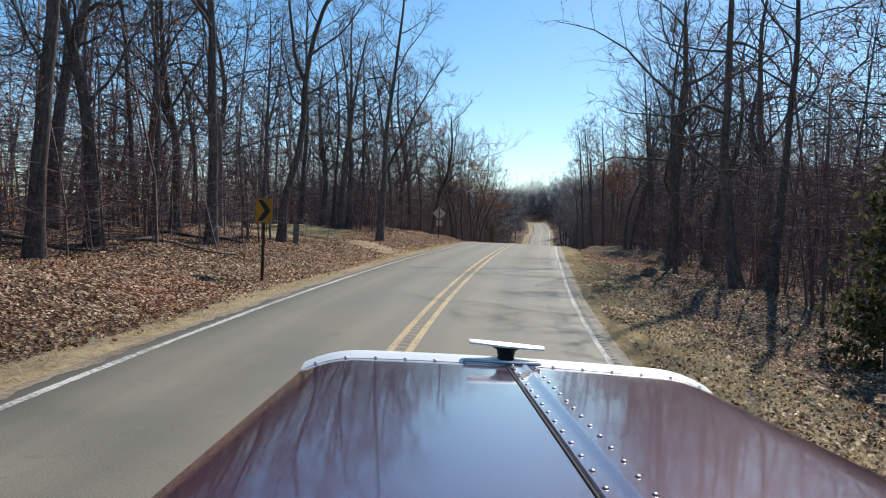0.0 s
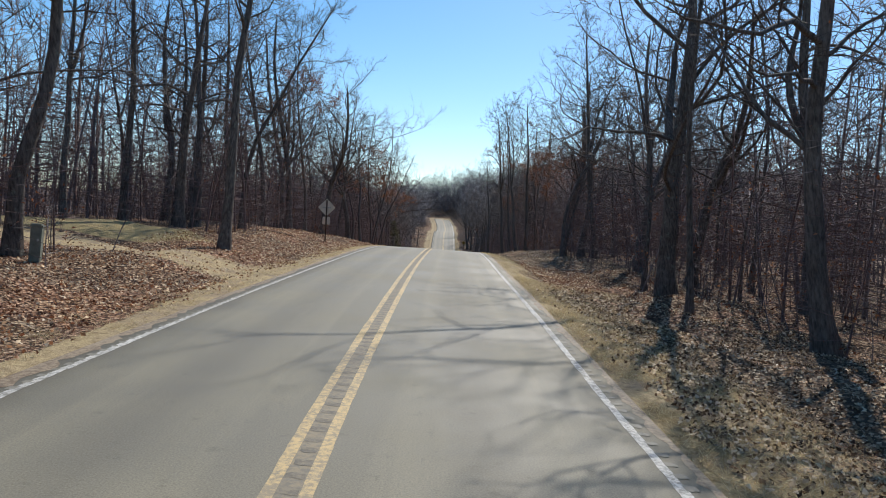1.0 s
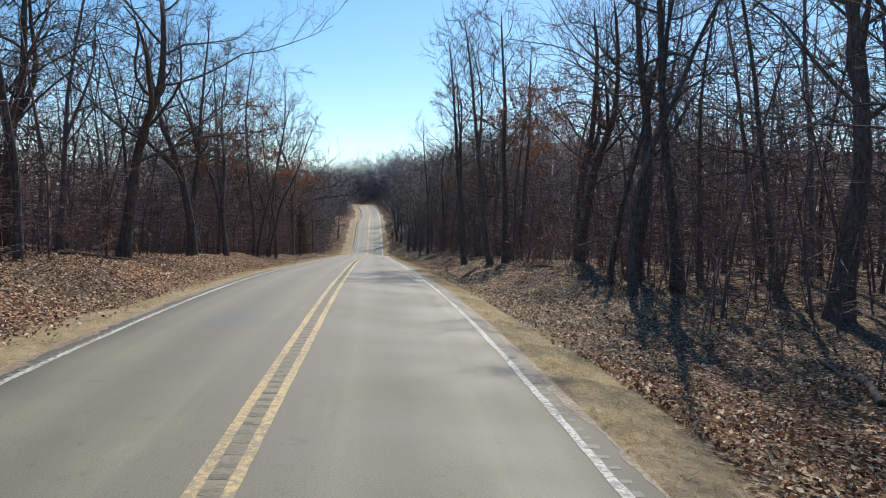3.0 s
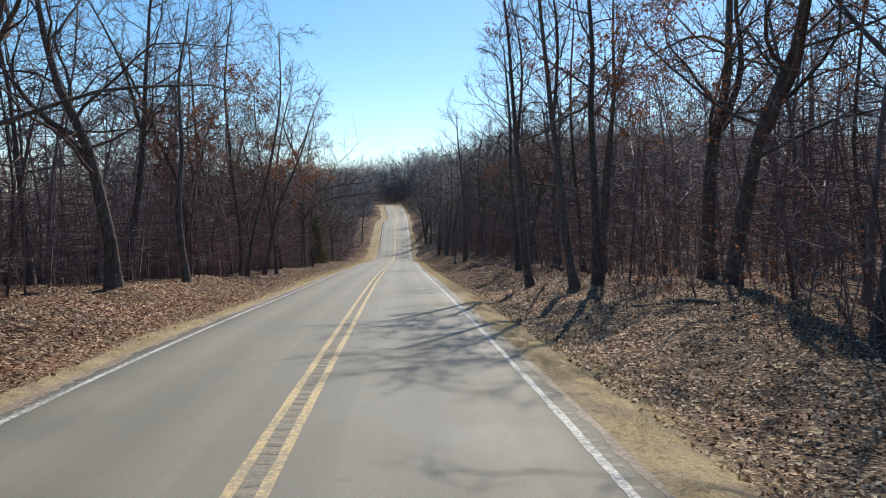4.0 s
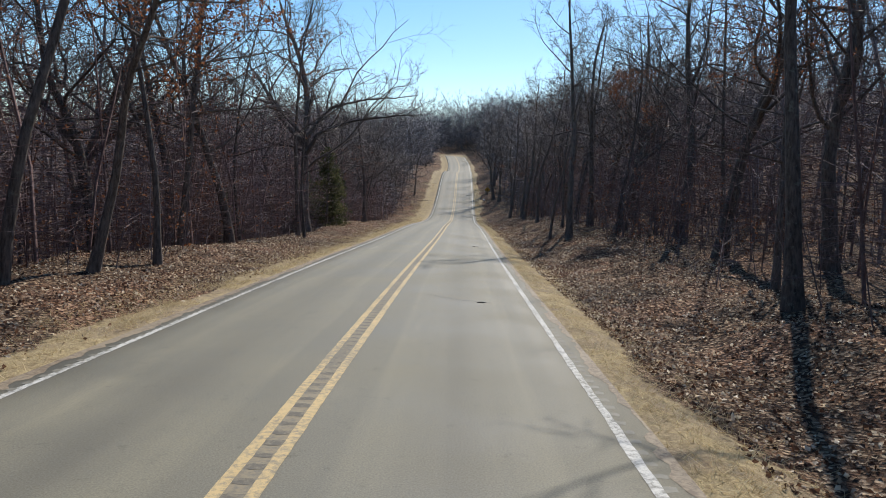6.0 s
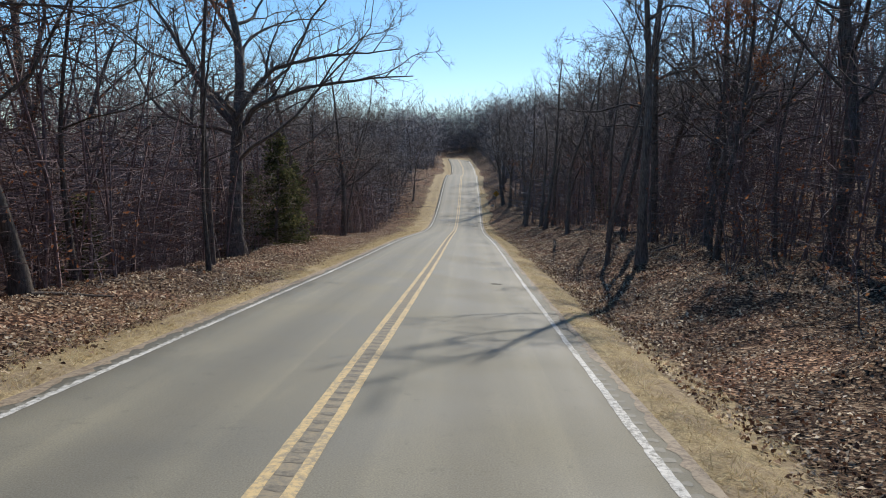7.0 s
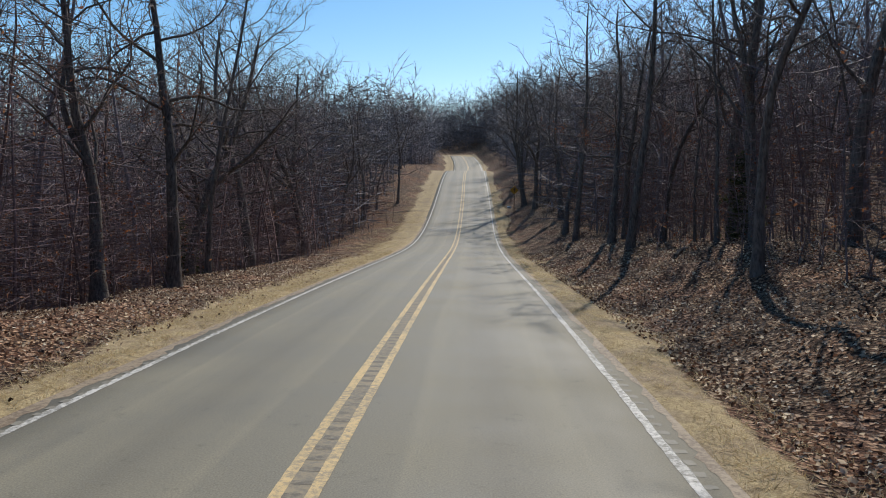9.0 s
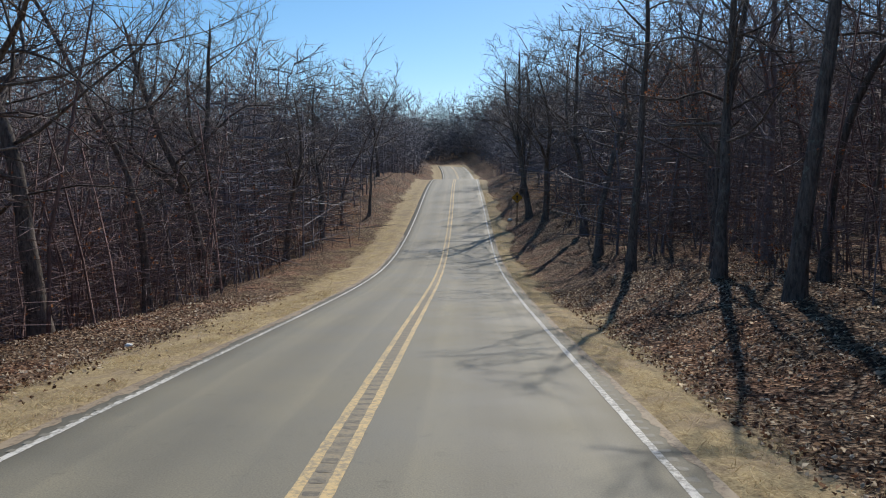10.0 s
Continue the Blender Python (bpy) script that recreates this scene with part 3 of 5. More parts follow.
BIG = "large bare oak with thick dark trunk beside the road"
THIN = "slender bare tree with thin trunk at the wood's edge"
CROOK = "crooked bare oak leaning over the road verge"
# left of the road
plant(4, -10.0, 23.7, 40, 1.02, (0, 1), BIG)
plant(0, -10.8, 27.4, 120, 0.93, (0, -2), BIG)
plant(1, -9.4, 32.4, 0, 1.12, (0, -6.5), BIG)
plant(5, -9.8, 40.6, 0, 1.25, (0, -10.1), CROOK)
plant(4, -7.0, 49.6, 200, 0.95, (0, 3.9), BIG)
plant(3, -10.3, 63.3, 10, 1.1, (0, 0), THIN)
plant(0, -11.6, 78.8, 75, 1.0, (0, 0), BIG)
plant(7, -10.0, 87.6, 150, 1.05, (0, 0), BIG)
plant(7, -8.5, 94.2, 20, 0.92, (0, 2), BIG)
plant(1, -10.9, 102.0, 30, 0.95, (0, 0), BIG)
plant(3, -8.0, 101.2, 90, 1.1, (0, 0), THIN)
plant(3, -9.9, 107.8, 200, 1.1, (0, 2), THIN)
plant(6, -8.3, 113.6, 60, 1.1, (0, 3), THIN)
plant(6, -8.5, 116.0, 250, 1.1, (0, 5), THIN)
plant(3, -8.0, 119.0, 300, 0.95, (0, 6), THIN)
plant(3, -10.4, 112.4, 100, 1.0, (0, 0), THIN)
plant(6, -7.7, 122.4, 15, 0.9, (0, 1), THIN)
plant(13, -9.3, 150.6, 345, 1.0, (0, -9.6), "great bare oak with thick trunk and long spreading limbs")
plant(6, -8.6, 145.2, 120, 1.05, (0, 0), THIN)
plant(10, -7.3, 141.3, 120, 0.7, (0, 0), THIN)
plant(7, -9.8, 164.5, 60, 0.95, (0, 3), BIG)
plant(7, -12.0, 185.5, 200, 0.9, (0, 3), BIG)
plant(2, -10.2, 174.0, 60, 0.8, (0, -1), BIG)
plant(0, -8.8, 176.2, 30, 0.9, (0, 0), BIG)
plant(6, -9.2, 180.5, 190, 0.9, (0, 1), THIN)
plant(3, -11.4, 199.0, 190, 1.2, (0, 1), THIN)
plant(8, -8.1, 240.0, 0, 0.8, (0, 6), CROOK)
plant(0, -12.3, 61.5, 20, 1.0, (0, 0), BIG)
plant(4, -14.2, 66.0, 70, 1.05, (0, 0), BIG)
plant(1, -13.3, 71.0, 190, 1.0, (0, 2), BIG)
plant(2, -13.0, 83.2, 250, 0.9, (0, 0), BIG)
plant(0, -14.5, 30.5, 300, 1.1, (0, 0), BIG)
plant(2, -13.2, 36.8, 50, 0.85, (0, -2), BIG)
plant(7, -15.5, 45.0, 130, 0.9, (0, 0), BIG)
plant(1, -11.6, 119.0, 220, 1.0, (0, 1), BIG)
plant(7, -12.2, 127.5, 10, 0.9, (0, 2), BIG)
plant(0, -12.8, 136.0, 100, 1.0, (0, 0), BIG)
plant(7, -13.5, 158.5, 330, 0.95, (0, 3), BIG)
plant(2, -13.0, 169.0, 15, 0.95, (0, 2), BIG)
plant(7, -14.0, 193.0, 80, 0.9, (0, 2), BIG)
plant(2, -14.8, 123.0, 140, 1.05, (0, 0), BIG)
plant(7, -15.2, 131.0, 220, 1.05, (0, 0), BIG)
plant(2, -14.2, 142.5, 20, 1.0, (0, 0), BIG)
plant(7, -15.8, 150.0, 300, 1.0, (0, 0), BIG)
plant(7, -11.2, 205.0, 40, 1.0, (0, 0), BIG)
plant(2, -12.8, 212.0, 110, 1.05, (0, 0), BIG)
plant(7, -10.4, 190.0, 340, 1.0, (0, 1), BIG)
plant(14, -9.2, 134.0, 300, 0.95, (0, 2), CROOK)
plant(2, -10.6, 230.0, 40, 0.9, (0, 0), BIG)
plant(7, -11.6, 222.0, 140, 0.9, (0, 0), BIG)
plant(14, -13.5, 258.0, 240, 0.95, (0, 0), BIG)
plant(7, -11.4, 275.0, 80, 0.95, (0, 0), BIG)
plant(0, -12.0, 58.5, 210, 0.95, (0, 1), BIG)
plant(4, -15.8, 60.5, 30, 1.0, (0, 0), BIG)
plant(9, -14.0, 63.0, 80, 1.1, (0, 0), THIN)
plant(1, -17.5, 57.8, 140, 1.0, (0, 0), BIG)
plant(11, -19.0, 50.0, 250, 1.1, (0, 0), THIN)
plant(4, -18.6, 43.5, 60, 1.05, (0, 0), BIG)
plant(9, -16.0, 38.5, 170, 1.1, (0, 1), THIN)
plant(2, -16.5, 68.0, 20, 1.0, (0, 0), BIG)
plant(11, -10.9, 70.5, 300, 1.15, (0, 0), THIN)
plant(0, -9.5, 72.0, 100, 0.95, (0, 0), BIG)
# right of the road
plant(2, 6.9, 237.0, 100, 1.05, (0, -3), BIG)
plant(7, 7.6, 231.0, 100, 0.95, (0, -2), BIG)
plant(2, 7.4, 252.0, 220, 1.0, (0, -1), BIG)
plant(14, 8.2, 262.0, 20, 1.0, (0, 0), BIG)
plant(7, 9.0, 276.0, 320, 1.0, (0, 0), BIG)
plant(2, 9.4, 222.0, 60, 1.0, (0, 0), BIG)
plant(14, 8.6, 212.0, 130, 1.0, (0, -2), BIG)
plant(2, 9.6, 288.0, 190, 1.0, (0, 0), BIG)
plant(0, 11.4, 40.5, 200, 1.12, (0, -9.3), BIG)
plant(4, 11.8, 36.9, 80, 0.9, (0, 0), BIG)
plant(6, 9.6, 45.8, 80, 1.0, (0, 0), THIN)
plant(13, 10.2, 50.6, 260, 0.95, (0, -8.1), BIG)
plant(7, 13.4, 57.5, 130, 1.0, (0, 0), BIG)
plant(3, 10.0, 76.4, 0, 1.05, (0, 0), THIN)
plant(1, 13.2, 80.5, 210, 1.15, (0, 0), BIG)
plant(6, 11.1, 82.3, 210, 1.0, (0, 3), THIN)
plant(2, 12.7, 84.0, 310, 1.1, (0, 0), BIG)
plant(4, 9.5, 97.6, 120, 0.9, (0, -4.0), CROOK)
plant(1, 8.5, 97.3, 100, 0.95, (0, -8.2), CROOK)
plant(1, 7.5, 102.0, 100, 0.95, (0, -6.2), CROOK)
plant(4, 12.0, 106.0, 90, 0.9, (0, 0), BIG)
plant(4, 9.4, 117.6, 140, 0.92, (0, -5.0), CROOK)
plant(4, 8.1, 145.7, 20, 0.92, (0, -3.9), BIG)
plant(6, 7.2, 148.0, 180, 0.75, (0, 1), THIN)
plant(6, 9.7, 161.0, 100, 0.9, (0, 1), THIN)
plant(3, 8.6, 171.5, 300, 1.0, (0, -6), CROOK)
plant(8, 8.8, 193.0, 280, 0.95, (0, -2), CROOK)
plant(4, 8.7, 187.6, 40, 0.95, (0, 2), BIG)
plant(4, 7.9, 200.8, 80, 0.9, (0, 0), BIG)
plant(0, 10.8, 199.0, 185, 0.9, (0, 0), BIG)
plant(7, 13.0, 66.0, 200, 0.9, (0, -2), BIG)
plant(7, 12.5, 92.0, 120, 1.05, (0, 0), BIG)
plant(2, 13.6, 124.5, 160, 0.95, (0, -2), BIG)
plant(7, 13.0, 153.5, 170, 0.95, (0, -2), BIG)
plant(1, 11.4, 165.0, 20, 1.05, (0, 0), BIG)
plant(0, 13.2, 176.0, 240, 1.0, (0, 0), BIG)
plant(2, 12.4, 181.5, 100, 0.95, (0, 0), BIG)
plant(2, 14.6, 72.5, 310, 1.15, (0, 0), BIG)
plant(2, 14.2, 98.0, 200, 1.1, (0, 0), BIG)
plant(7, 12.6, 132.0, 120, 1.05, (0, 0), BIG)
plant(2, 14.0, 143.0, 330, 1.1, (0, 0), BIG)
plant(2, 14.8, 160.0, 240, 1.15, (0, 0), BIG)
plant(7, 15.0, 170.5, 120, 1.1, (0, 0), BIG)
plant(2, 14.4, 190.0, 170, 1.1, (0, 0), BIG)
plant(7, 13.2, 206.0, 290, 1.0, (0, 0), BIG)
plant(2, 14.6, 48.0, 20, 1.1, (0, 0), BIG)
plant(4, 14.2, 30.0, 200, 1.0, (0, 0), BIG)
plant(0, 11.2, 156.5, 140, 1.0, (0, 0), BIG)
plant(7, 15.6, 164.0, 150, 1.0, (0, 0), BIG)



def keep_leaves(tree, count, low, high, seed):
    """Dead russet leaves that still cling to the lower twigs of a tree."""
    kind = next(k for k, t in TREES if t == tree)
    v = KINDS[kind][0][1][0]
    r = np.random.RandomState(seed)
    top = max(high, float(np.quantile(v[:, 2], 0.35)))
    v = v[(v[:, 2] > low) & (v[:, 2] <= top)]
    c = v[r.randint(0, len(v), count)] + r.normal(0, 0.10, (count, 3))
    part("leaves", mesh_np("leaves", *leaf_quads(r, c, 0.060), M_RUST), tree, "clinging russet leaves")
    tree["label"] = "bare tree with russet leaves clinging to lower twigs"


for n_, (tx, ty) in enumerate([(-10.4, 112.4), (-8.3, 113.6), (-7.7, 122.4), (-9.9, 107.8), (11.8, 36.9), (9.8, 98.0), (12.0, 106.0), (-8.0, 119.0), (12.5, 92.0), (14.2, 98.0), (13.6, 124.5), (-12.2, 127.5), (-12.8, 136.0), (-8.6, 145.2), (-10.2, 174.0), (10.8, 199.0)]):
    hit_ = min((t for _, t in TREES), key=lambda t: (t.matrix_basis.translation.x - tx) ** 2 + (t.matrix_basis.translation.y - ty) ** 2)
    keep_leaves(hit_, 2200 if 90 < ty < 125 else 900, 2.5, 8.5 if ty > 100 else 6.5, 700 + n_)
taken = [(t.matrix_basis.translation.x, t.matrix_basis.translation.y) for _, t in TREES]


def add_bough(tree, ways, radius, seed):
    """A long heavy limb through points given from the foot of the tree, with its own twigs."""
    r = np.random.RandomState(seed)
    ways = np.array(ways, float)
    u = np.linspace(0, len(ways) - 1, 19)
    line = np.stack([np.interp(u, np.arange(len(ways)), ways[:, k]) for k in range(3)], -1)
    line[1:-1] = (line[:-2] + line[1:-1] * 2 + line[2:]) / 4
    line[2:] += np.cumsum(r.normal(0, 0.045, (17, 3)), axis=0)
    length = float(np.linalg.norm(np.diff(line, axis=0), axis=1).sum())
    wood, twig = Soup(), Soup()
    wood.add(*tube(line, radius * (1 - 0.86 * np.linspace(0, 1, 19) ** 0.8), 8))
    for q in (0.30, 0.46, 0.60, 0.74, 0.86):
        p, w = along(line, q)
        way = unit(turned(r, w, r.uniform(25, 50)) + (0, 0, 0.25))
        limb = crooked(r, p, way, length * r.uniform(0.28, 0.42), 6, 0.2, 0.06)
        wood.add(*tube(limb, radius * (0.62 - 0.5 * q) * (1 - 0.85 * np.linspace(0, 1, 7)), 5))
        dress(r, DETAIL["near"], twig, limb, length * 0.36, radius * 0.3)
    dress(r, dict(DETAIL["near"], subs=9), twig, line, length * 0.45, radius)
    back = np.array((Matrix.Translation(tree.matrix_basis.translation).inverted() @ tree.matrix_basis).inverted())
    bough = [v @ back[:3, :3].T for v in (wood.arrays()[0], twig.arrays()[0])]
    limb = part("bough", mesh_np("bough", bough[0], wood.arrays()[1], M_BARK, True), tree, "long heavy limb reaching towards the road")
    part("spray", mesh_np("spray", bough[1], twig.arrays()[1], M_TWIG), limb, "bare twigs")


oak = min((t for _, t in TREES), key=lambda t: (t.matrix_basis.translation.x + 9.3) ** 2 + (t.matrix_basis.translation.y - 150.6) ** 2)
add_bough(oak, [(-0.1, 0, 5.4), (0.5, -0.1, 6.4), (1.1, -0.2, 7.0), (3.8, -0.3, 8.0), (6.2, -0.5, 8.4), (8.0, -0.8, 8.6)], 0.17, 61)
add_bough(oak, [(-0.2, 0, 6.3), (0.8, 0.1, 7.8), (1.6, 0.2, 8.7), (3.5, 0.4, 9.2), (5.5, 0.5, 9.5), (7.3, 0.6, 9.8)], 0.15, 62)
add_bough(oak, [(-0.1, 0, 6.4), (-1.0, -0.2, 7.7), (-1.9, -0.3, 8.4), (-2.7, -0.4, 9.8), (-3.1, -0.5, 11.5)], 0.15, 63)


def free(x, y, gap, cells={}):
    """Whether no planted tree stands within the gap; remembers the ones that pass."""
    if not cells:
        for q in taken:
            cells.setdefault((int(q[0] // 6), int(q[1] // 6)), []).append(q)
    i, j = int(x // 6), int(y // 6)
    for a in (-1, 0, 1):
        for b in (-1, 0, 1):
            for q in cells.get((i + a, j + b), ()):
                if (q[0] - x) ** 2 + (q[1] - y) ** 2 < gap * gap:
                    return False
    cells.setdefault((i, j), []).append((x, y))
    return True


rng = random.Random(5)


def clearing(x, y):
    return (x < 0 and math.hypot((x + 14.5) / 1.6, (y - 53) / 0.9) < 4.8) or (x < 0 and 44 < y < 52 and x > -14) or (0 < x < 10.8 and y < 40)


# roadside rows, each tree a thing
n_side = 0
for _ in range(4000):
    if n_side >= 150:
        break
    y = rng.uniform(-4, 250)
    side = -1 if rng.random() < (0.40 if y > 90 else 0.5) else 1
    e = (9.2 if side < 0 else 10.6) + 10.5 * rng.random()
    x = float(road_x(y)) + side * e
    if clearing(x, y) or not free(x, y, 2.6):
        continue
    plant(rng.choice((9, 9, 10, 10, 11, 12, 12) if e > 11.5 or rng.random() < 0.5 else (3, 6, 6, 9)), x, y, rng.uniform(0, 360), rng.uniform(0.8, 1.1), (rng.gauss(0, 2.5), rng.gauss(0, 2.5)))
    n_side += 1


def scatter(items, templates):
    """Joins copies of template arrays, each (template, x, y, z, turn, scale), into one soup."""
    s = Soup()
    for k, x, y, z, turn, sc in items:
        v, f = templates[k]
        c, q = math.cos(turn), math.sin(turn)
        w = v * sc
        w = np.stack([w[:, 0] * c - w[:, 1] * q + x, w[:, 0] * q + w[:, 1] * c + y, w[:, 2] + z], -1)
        s.add(w, f)
    return s.arrays()


def both(arr):
    (a, fa), (b, fb) = arr
    return np.concatenate([a, b]), np.concatenate([fa, fb + len(a)])


MID = [both(grow(200 + i, h, rr, "mid", ln, lo, sp, fk, 0.06)) for i, (h, rr, ln, lo, sp, fk) in enumerate([
    (17, 0.17, 0.0, 0.26, 1.0, 0), (18, 0.13, 0.05, 0.33, 0.85, 0), (15, 0.20, 0.0, 0.22, 1.15, 0.4), (14, 0.09, 0.06, 0.25, 0.85, 0), (16, 0.11, -0.05, 0.36, 0.85, 0.5)])]


def simple_tree(seed, height, radius, fuzz):
    """A far tree in about a hundred triangles: stem, limbs and coarse shoots."""
    r, s = np.random.RandomState(seed), Soup()
    stem = crooked(r, (0, 0, -0.3), (r.normal(0, 0.05), r.normal(0, 0.05), 1), height, 2, 0.06, 0.05)
    s.add(*tube(stem, [radius, radius * 0.6, 0], 3))
    az = r.uniform(0, 6)
    for i in range(9):
        q = 0.22 + 0.76 * (i + r.rand()) / 9
        p, _ = along(stem, min(q, 0.99))
        az += 2.4 + r.normal(0, 0.5)
        way = unit(np.array([math.cos(az), math.sin(az), 0.3 + 0.8 * q]))
        l = height * (0.40 - 0.20 * q) * r.uniform(0.7, 1.2)
        e = p + way * l
        s.add(*tube([p, e], [radius * 0.35, 0], 3))
        for k in range(4):
            b = p + (e - p) * r.uniform(0.25, 0.95)
            s.add(*tube([b, b + unit(turned(r, way, r.uniform(25, 60)) + (0, 0, 0.15)) * l * r.uniform(0.35, 0.7)], [fuzz, 0], 3))
    return s.arrays()


HILL = [simple_tree(500 + i, h, rr, 0.045) for i, (h, rr) in enumerate([(15, 0.15), (17, 0.18), (13, 0.12), (16, 0.14), (10, 0.10), (7, 0.07)])]
FILL = [simple_tree(520 + i, h, rr, 0.032) for i, (h, rr) in enumerate([(15, 0.12), (17, 0.15), (12, 0.09), (9, 0.06), (16, 0.11), (6, 0.045)])]


def woods(name, count, place, templates, gap, scale, label, bark=M_WOODS):
    items, tries = [], 0
    while len(items) < count and tries < count * 6:
        tries += 1
        x, y = place()
        if clearing(x, y) or not free(x, y, gap):
            continue
        items.append((rng.randrange(len(templates)), x, y, 0, rng.uniform(0, 6.28), rng.uniform(*scale)))
    zs = land(np.array([i[1] for i in items]), np.array([i[2] for i in items]))
    items = [(k, x, y, z, t, s) for (k, x, y, _, t, s), z in zip(items, zs)]
    v, f = scatter(items, templates)
    return tagged(new(name, mesh_np(name, v, f, bark)), label, "woods", kind="stuff")


def behind(lo, hi, y0, y1, east=0.0):
    """A random place beyond lo metres from the road's middle; east: how much further off the sunny east side begins."""
    def place():
        y, side = rng.uniform(y0, y1), rng.choice((-1, 1))
        first = lo + (east if side > 0 else 0.0)
        return float(road_x(y)) + side * (first + (hi - first) * rng.random() ** 1.2), y
    return place


woods("woods_inner", 220, behind(13, 34, -10, 262), MID, 2.2, (0.75, 1.1), "dense bare oak woods with thin grey trunks")
woods("woods_fill", 1900, behind(15.5, 72, -15, 262), FILL, 1.7, (0.8, 1.1), "dense bare oak woods with thin grey trunks")
# hillside and ridge trees take the bark colour with haze in it
woods("woods_hill", 1900, behind(8.5, 125, 236, 540), HILL, 1.9, (0.8, 1.15), "bare woods covering the far hillside", M_FAR_HAZED)
woods("woods_ridge", 600, behind(0, 110, 400, 500), HILL, 1.5, (0.7, 1.0), "bare woods along the far ridge", M_FAR_HAZED)


# ---- undergrowth ----
def sapling(seed, height, spread, thick):
    """A thin upright stem with wiry side shoots; also the places where leaves can cling."""
    r = np.random.RandomState(seed)
    s, tips = Soup(), []
    stem = crooked(r, (0, 0, -0.1), (r.normal(0, 0.12), r.normal(0, 0.12), 1), height, 4, 0.10, 0.05)
    s.add(*tube(stem, np.array([0.030, 0.025, 0.020, 0.014, 0.0]) * (0.5 + 0.5 * thick), 3))
    for i in range(11):
        p, w = along(stem, 0.15 + 0.83 * i / 11)
        a = r.uniform(0, 6.28)
        way = np.array([math.cos(a), math.sin(a), r.uniform(-0.05, 0.6)])
        l = height * spread * r.uniform(0.22, 0.42)
        q = p + unit(way) * l
        s.add(*tube([p, q], [0.016 * thick, 0], 3))
        for k in range(3):
            b = p + (q - p) * r.uniform(0.3, 0.95)
            c = b + unit(turned(r, unit(way), r.uniform(25, 65))) * l * r.uniform(0.3, 0.6)
            s.add(*tube([b, c], [0.012 * thick, 0], 3))
            tips += [b, (b + c) / 2, c]
        tips.append(q)
    return s.arrays(), np.array(tips)


def sapling_set(thick):
    return [sapling(400 + i, h, sp, thick) for i, (h, sp) in enumerate([(2.2, 1.1), (3.2, 1.0), (4.5, 0.8), (6.0, 0.6), (3.6, 1.2), (1.4, 1.3)])]


SAPS_NEAR, SAPS_FAR = sapling_set(0.5), sapling_set(0.9)


def thicket(seed, height, shoots, width):
    """A bushy young tree: a thin stem with a cloud of fine, nearly level shoots."""
    r, s = np.random.RandomState(seed), Soup()
    stem = crooked(r, (0, 0, -0.1), (r.normal(0, 0.08), r.normal(0, 0.08), 1), height, 4, 0.10, 0.05)
    s.add(*tube(stem, np.array([0.045, 0.038, 0.030, 0.020, 0.0]) * height / 7, 3))
    p = np.array([along(stem, u)[0] for u in np.clip(0.10 + 0.88 * np.linspace(0, 1, shoots) + r.normal(0, 0.02, shoots), 0.02, 0.99)])
    reach = 0.6 + height * (0.34 - 0.20 * np.linspace(0, 1, shoots))
    a = r.uniform(0, 6.28, shoots)
    way = np.stack([np.cos(a), np.sin(a), r.uniform(-0.10, 0.30, shoots)], -1)
    q = p + way * (reach * r.uniform(0.5, 1.2, shoots))[:, None]
    # three finer sprays on each shoot
    b = np.concatenate([p] + [p + (q - p) * r.uniform(0.25, 0.95, shoots)[:, None] for _ in range(3)])
    e = np.concatenate([q] + [b[shoots * (k + 1):shoots * (k + 2)] + (way * 0.6 + r.normal(0, 0.45, (shoots, 3)) * (1, 1, 0.4)) * (reach * 0.55)[:, None] for k in range(3)])
    side = np.cross(e - b, r.normal(0, 1, e.shape))
    side *= (width / (np.linalg.norm(side, axis=1) + 1e-9) * np.repeat([1.0, 0.75, 0.75, 0.75], shoots))[:, None]
    n = len(b)
    s.add(np.stack([b - side, b + side, e], 1).reshape(-1, 3), np.arange(n * 3).reshape(-1, 3))
    return s.arrays(), e


THICK = [thicket(430 + i, h, 30, 0.012) for i, h in enumerate((3.0, 4.5, 6.0, 8.0, 9.5, 5.0))]
THICK_FAR = [thicket(440 + i, h, 26, 0.024) for i, h in enumerate((4.0, 6.0, 8.0, 10.0, 11.5, 7.0))]
THICK_HILL = [thicket(450 + i, h, 26, 0.040) for i, h in enumerate((5.0, 8.0, 10.0, 12.0, 13.5, 9.0))]


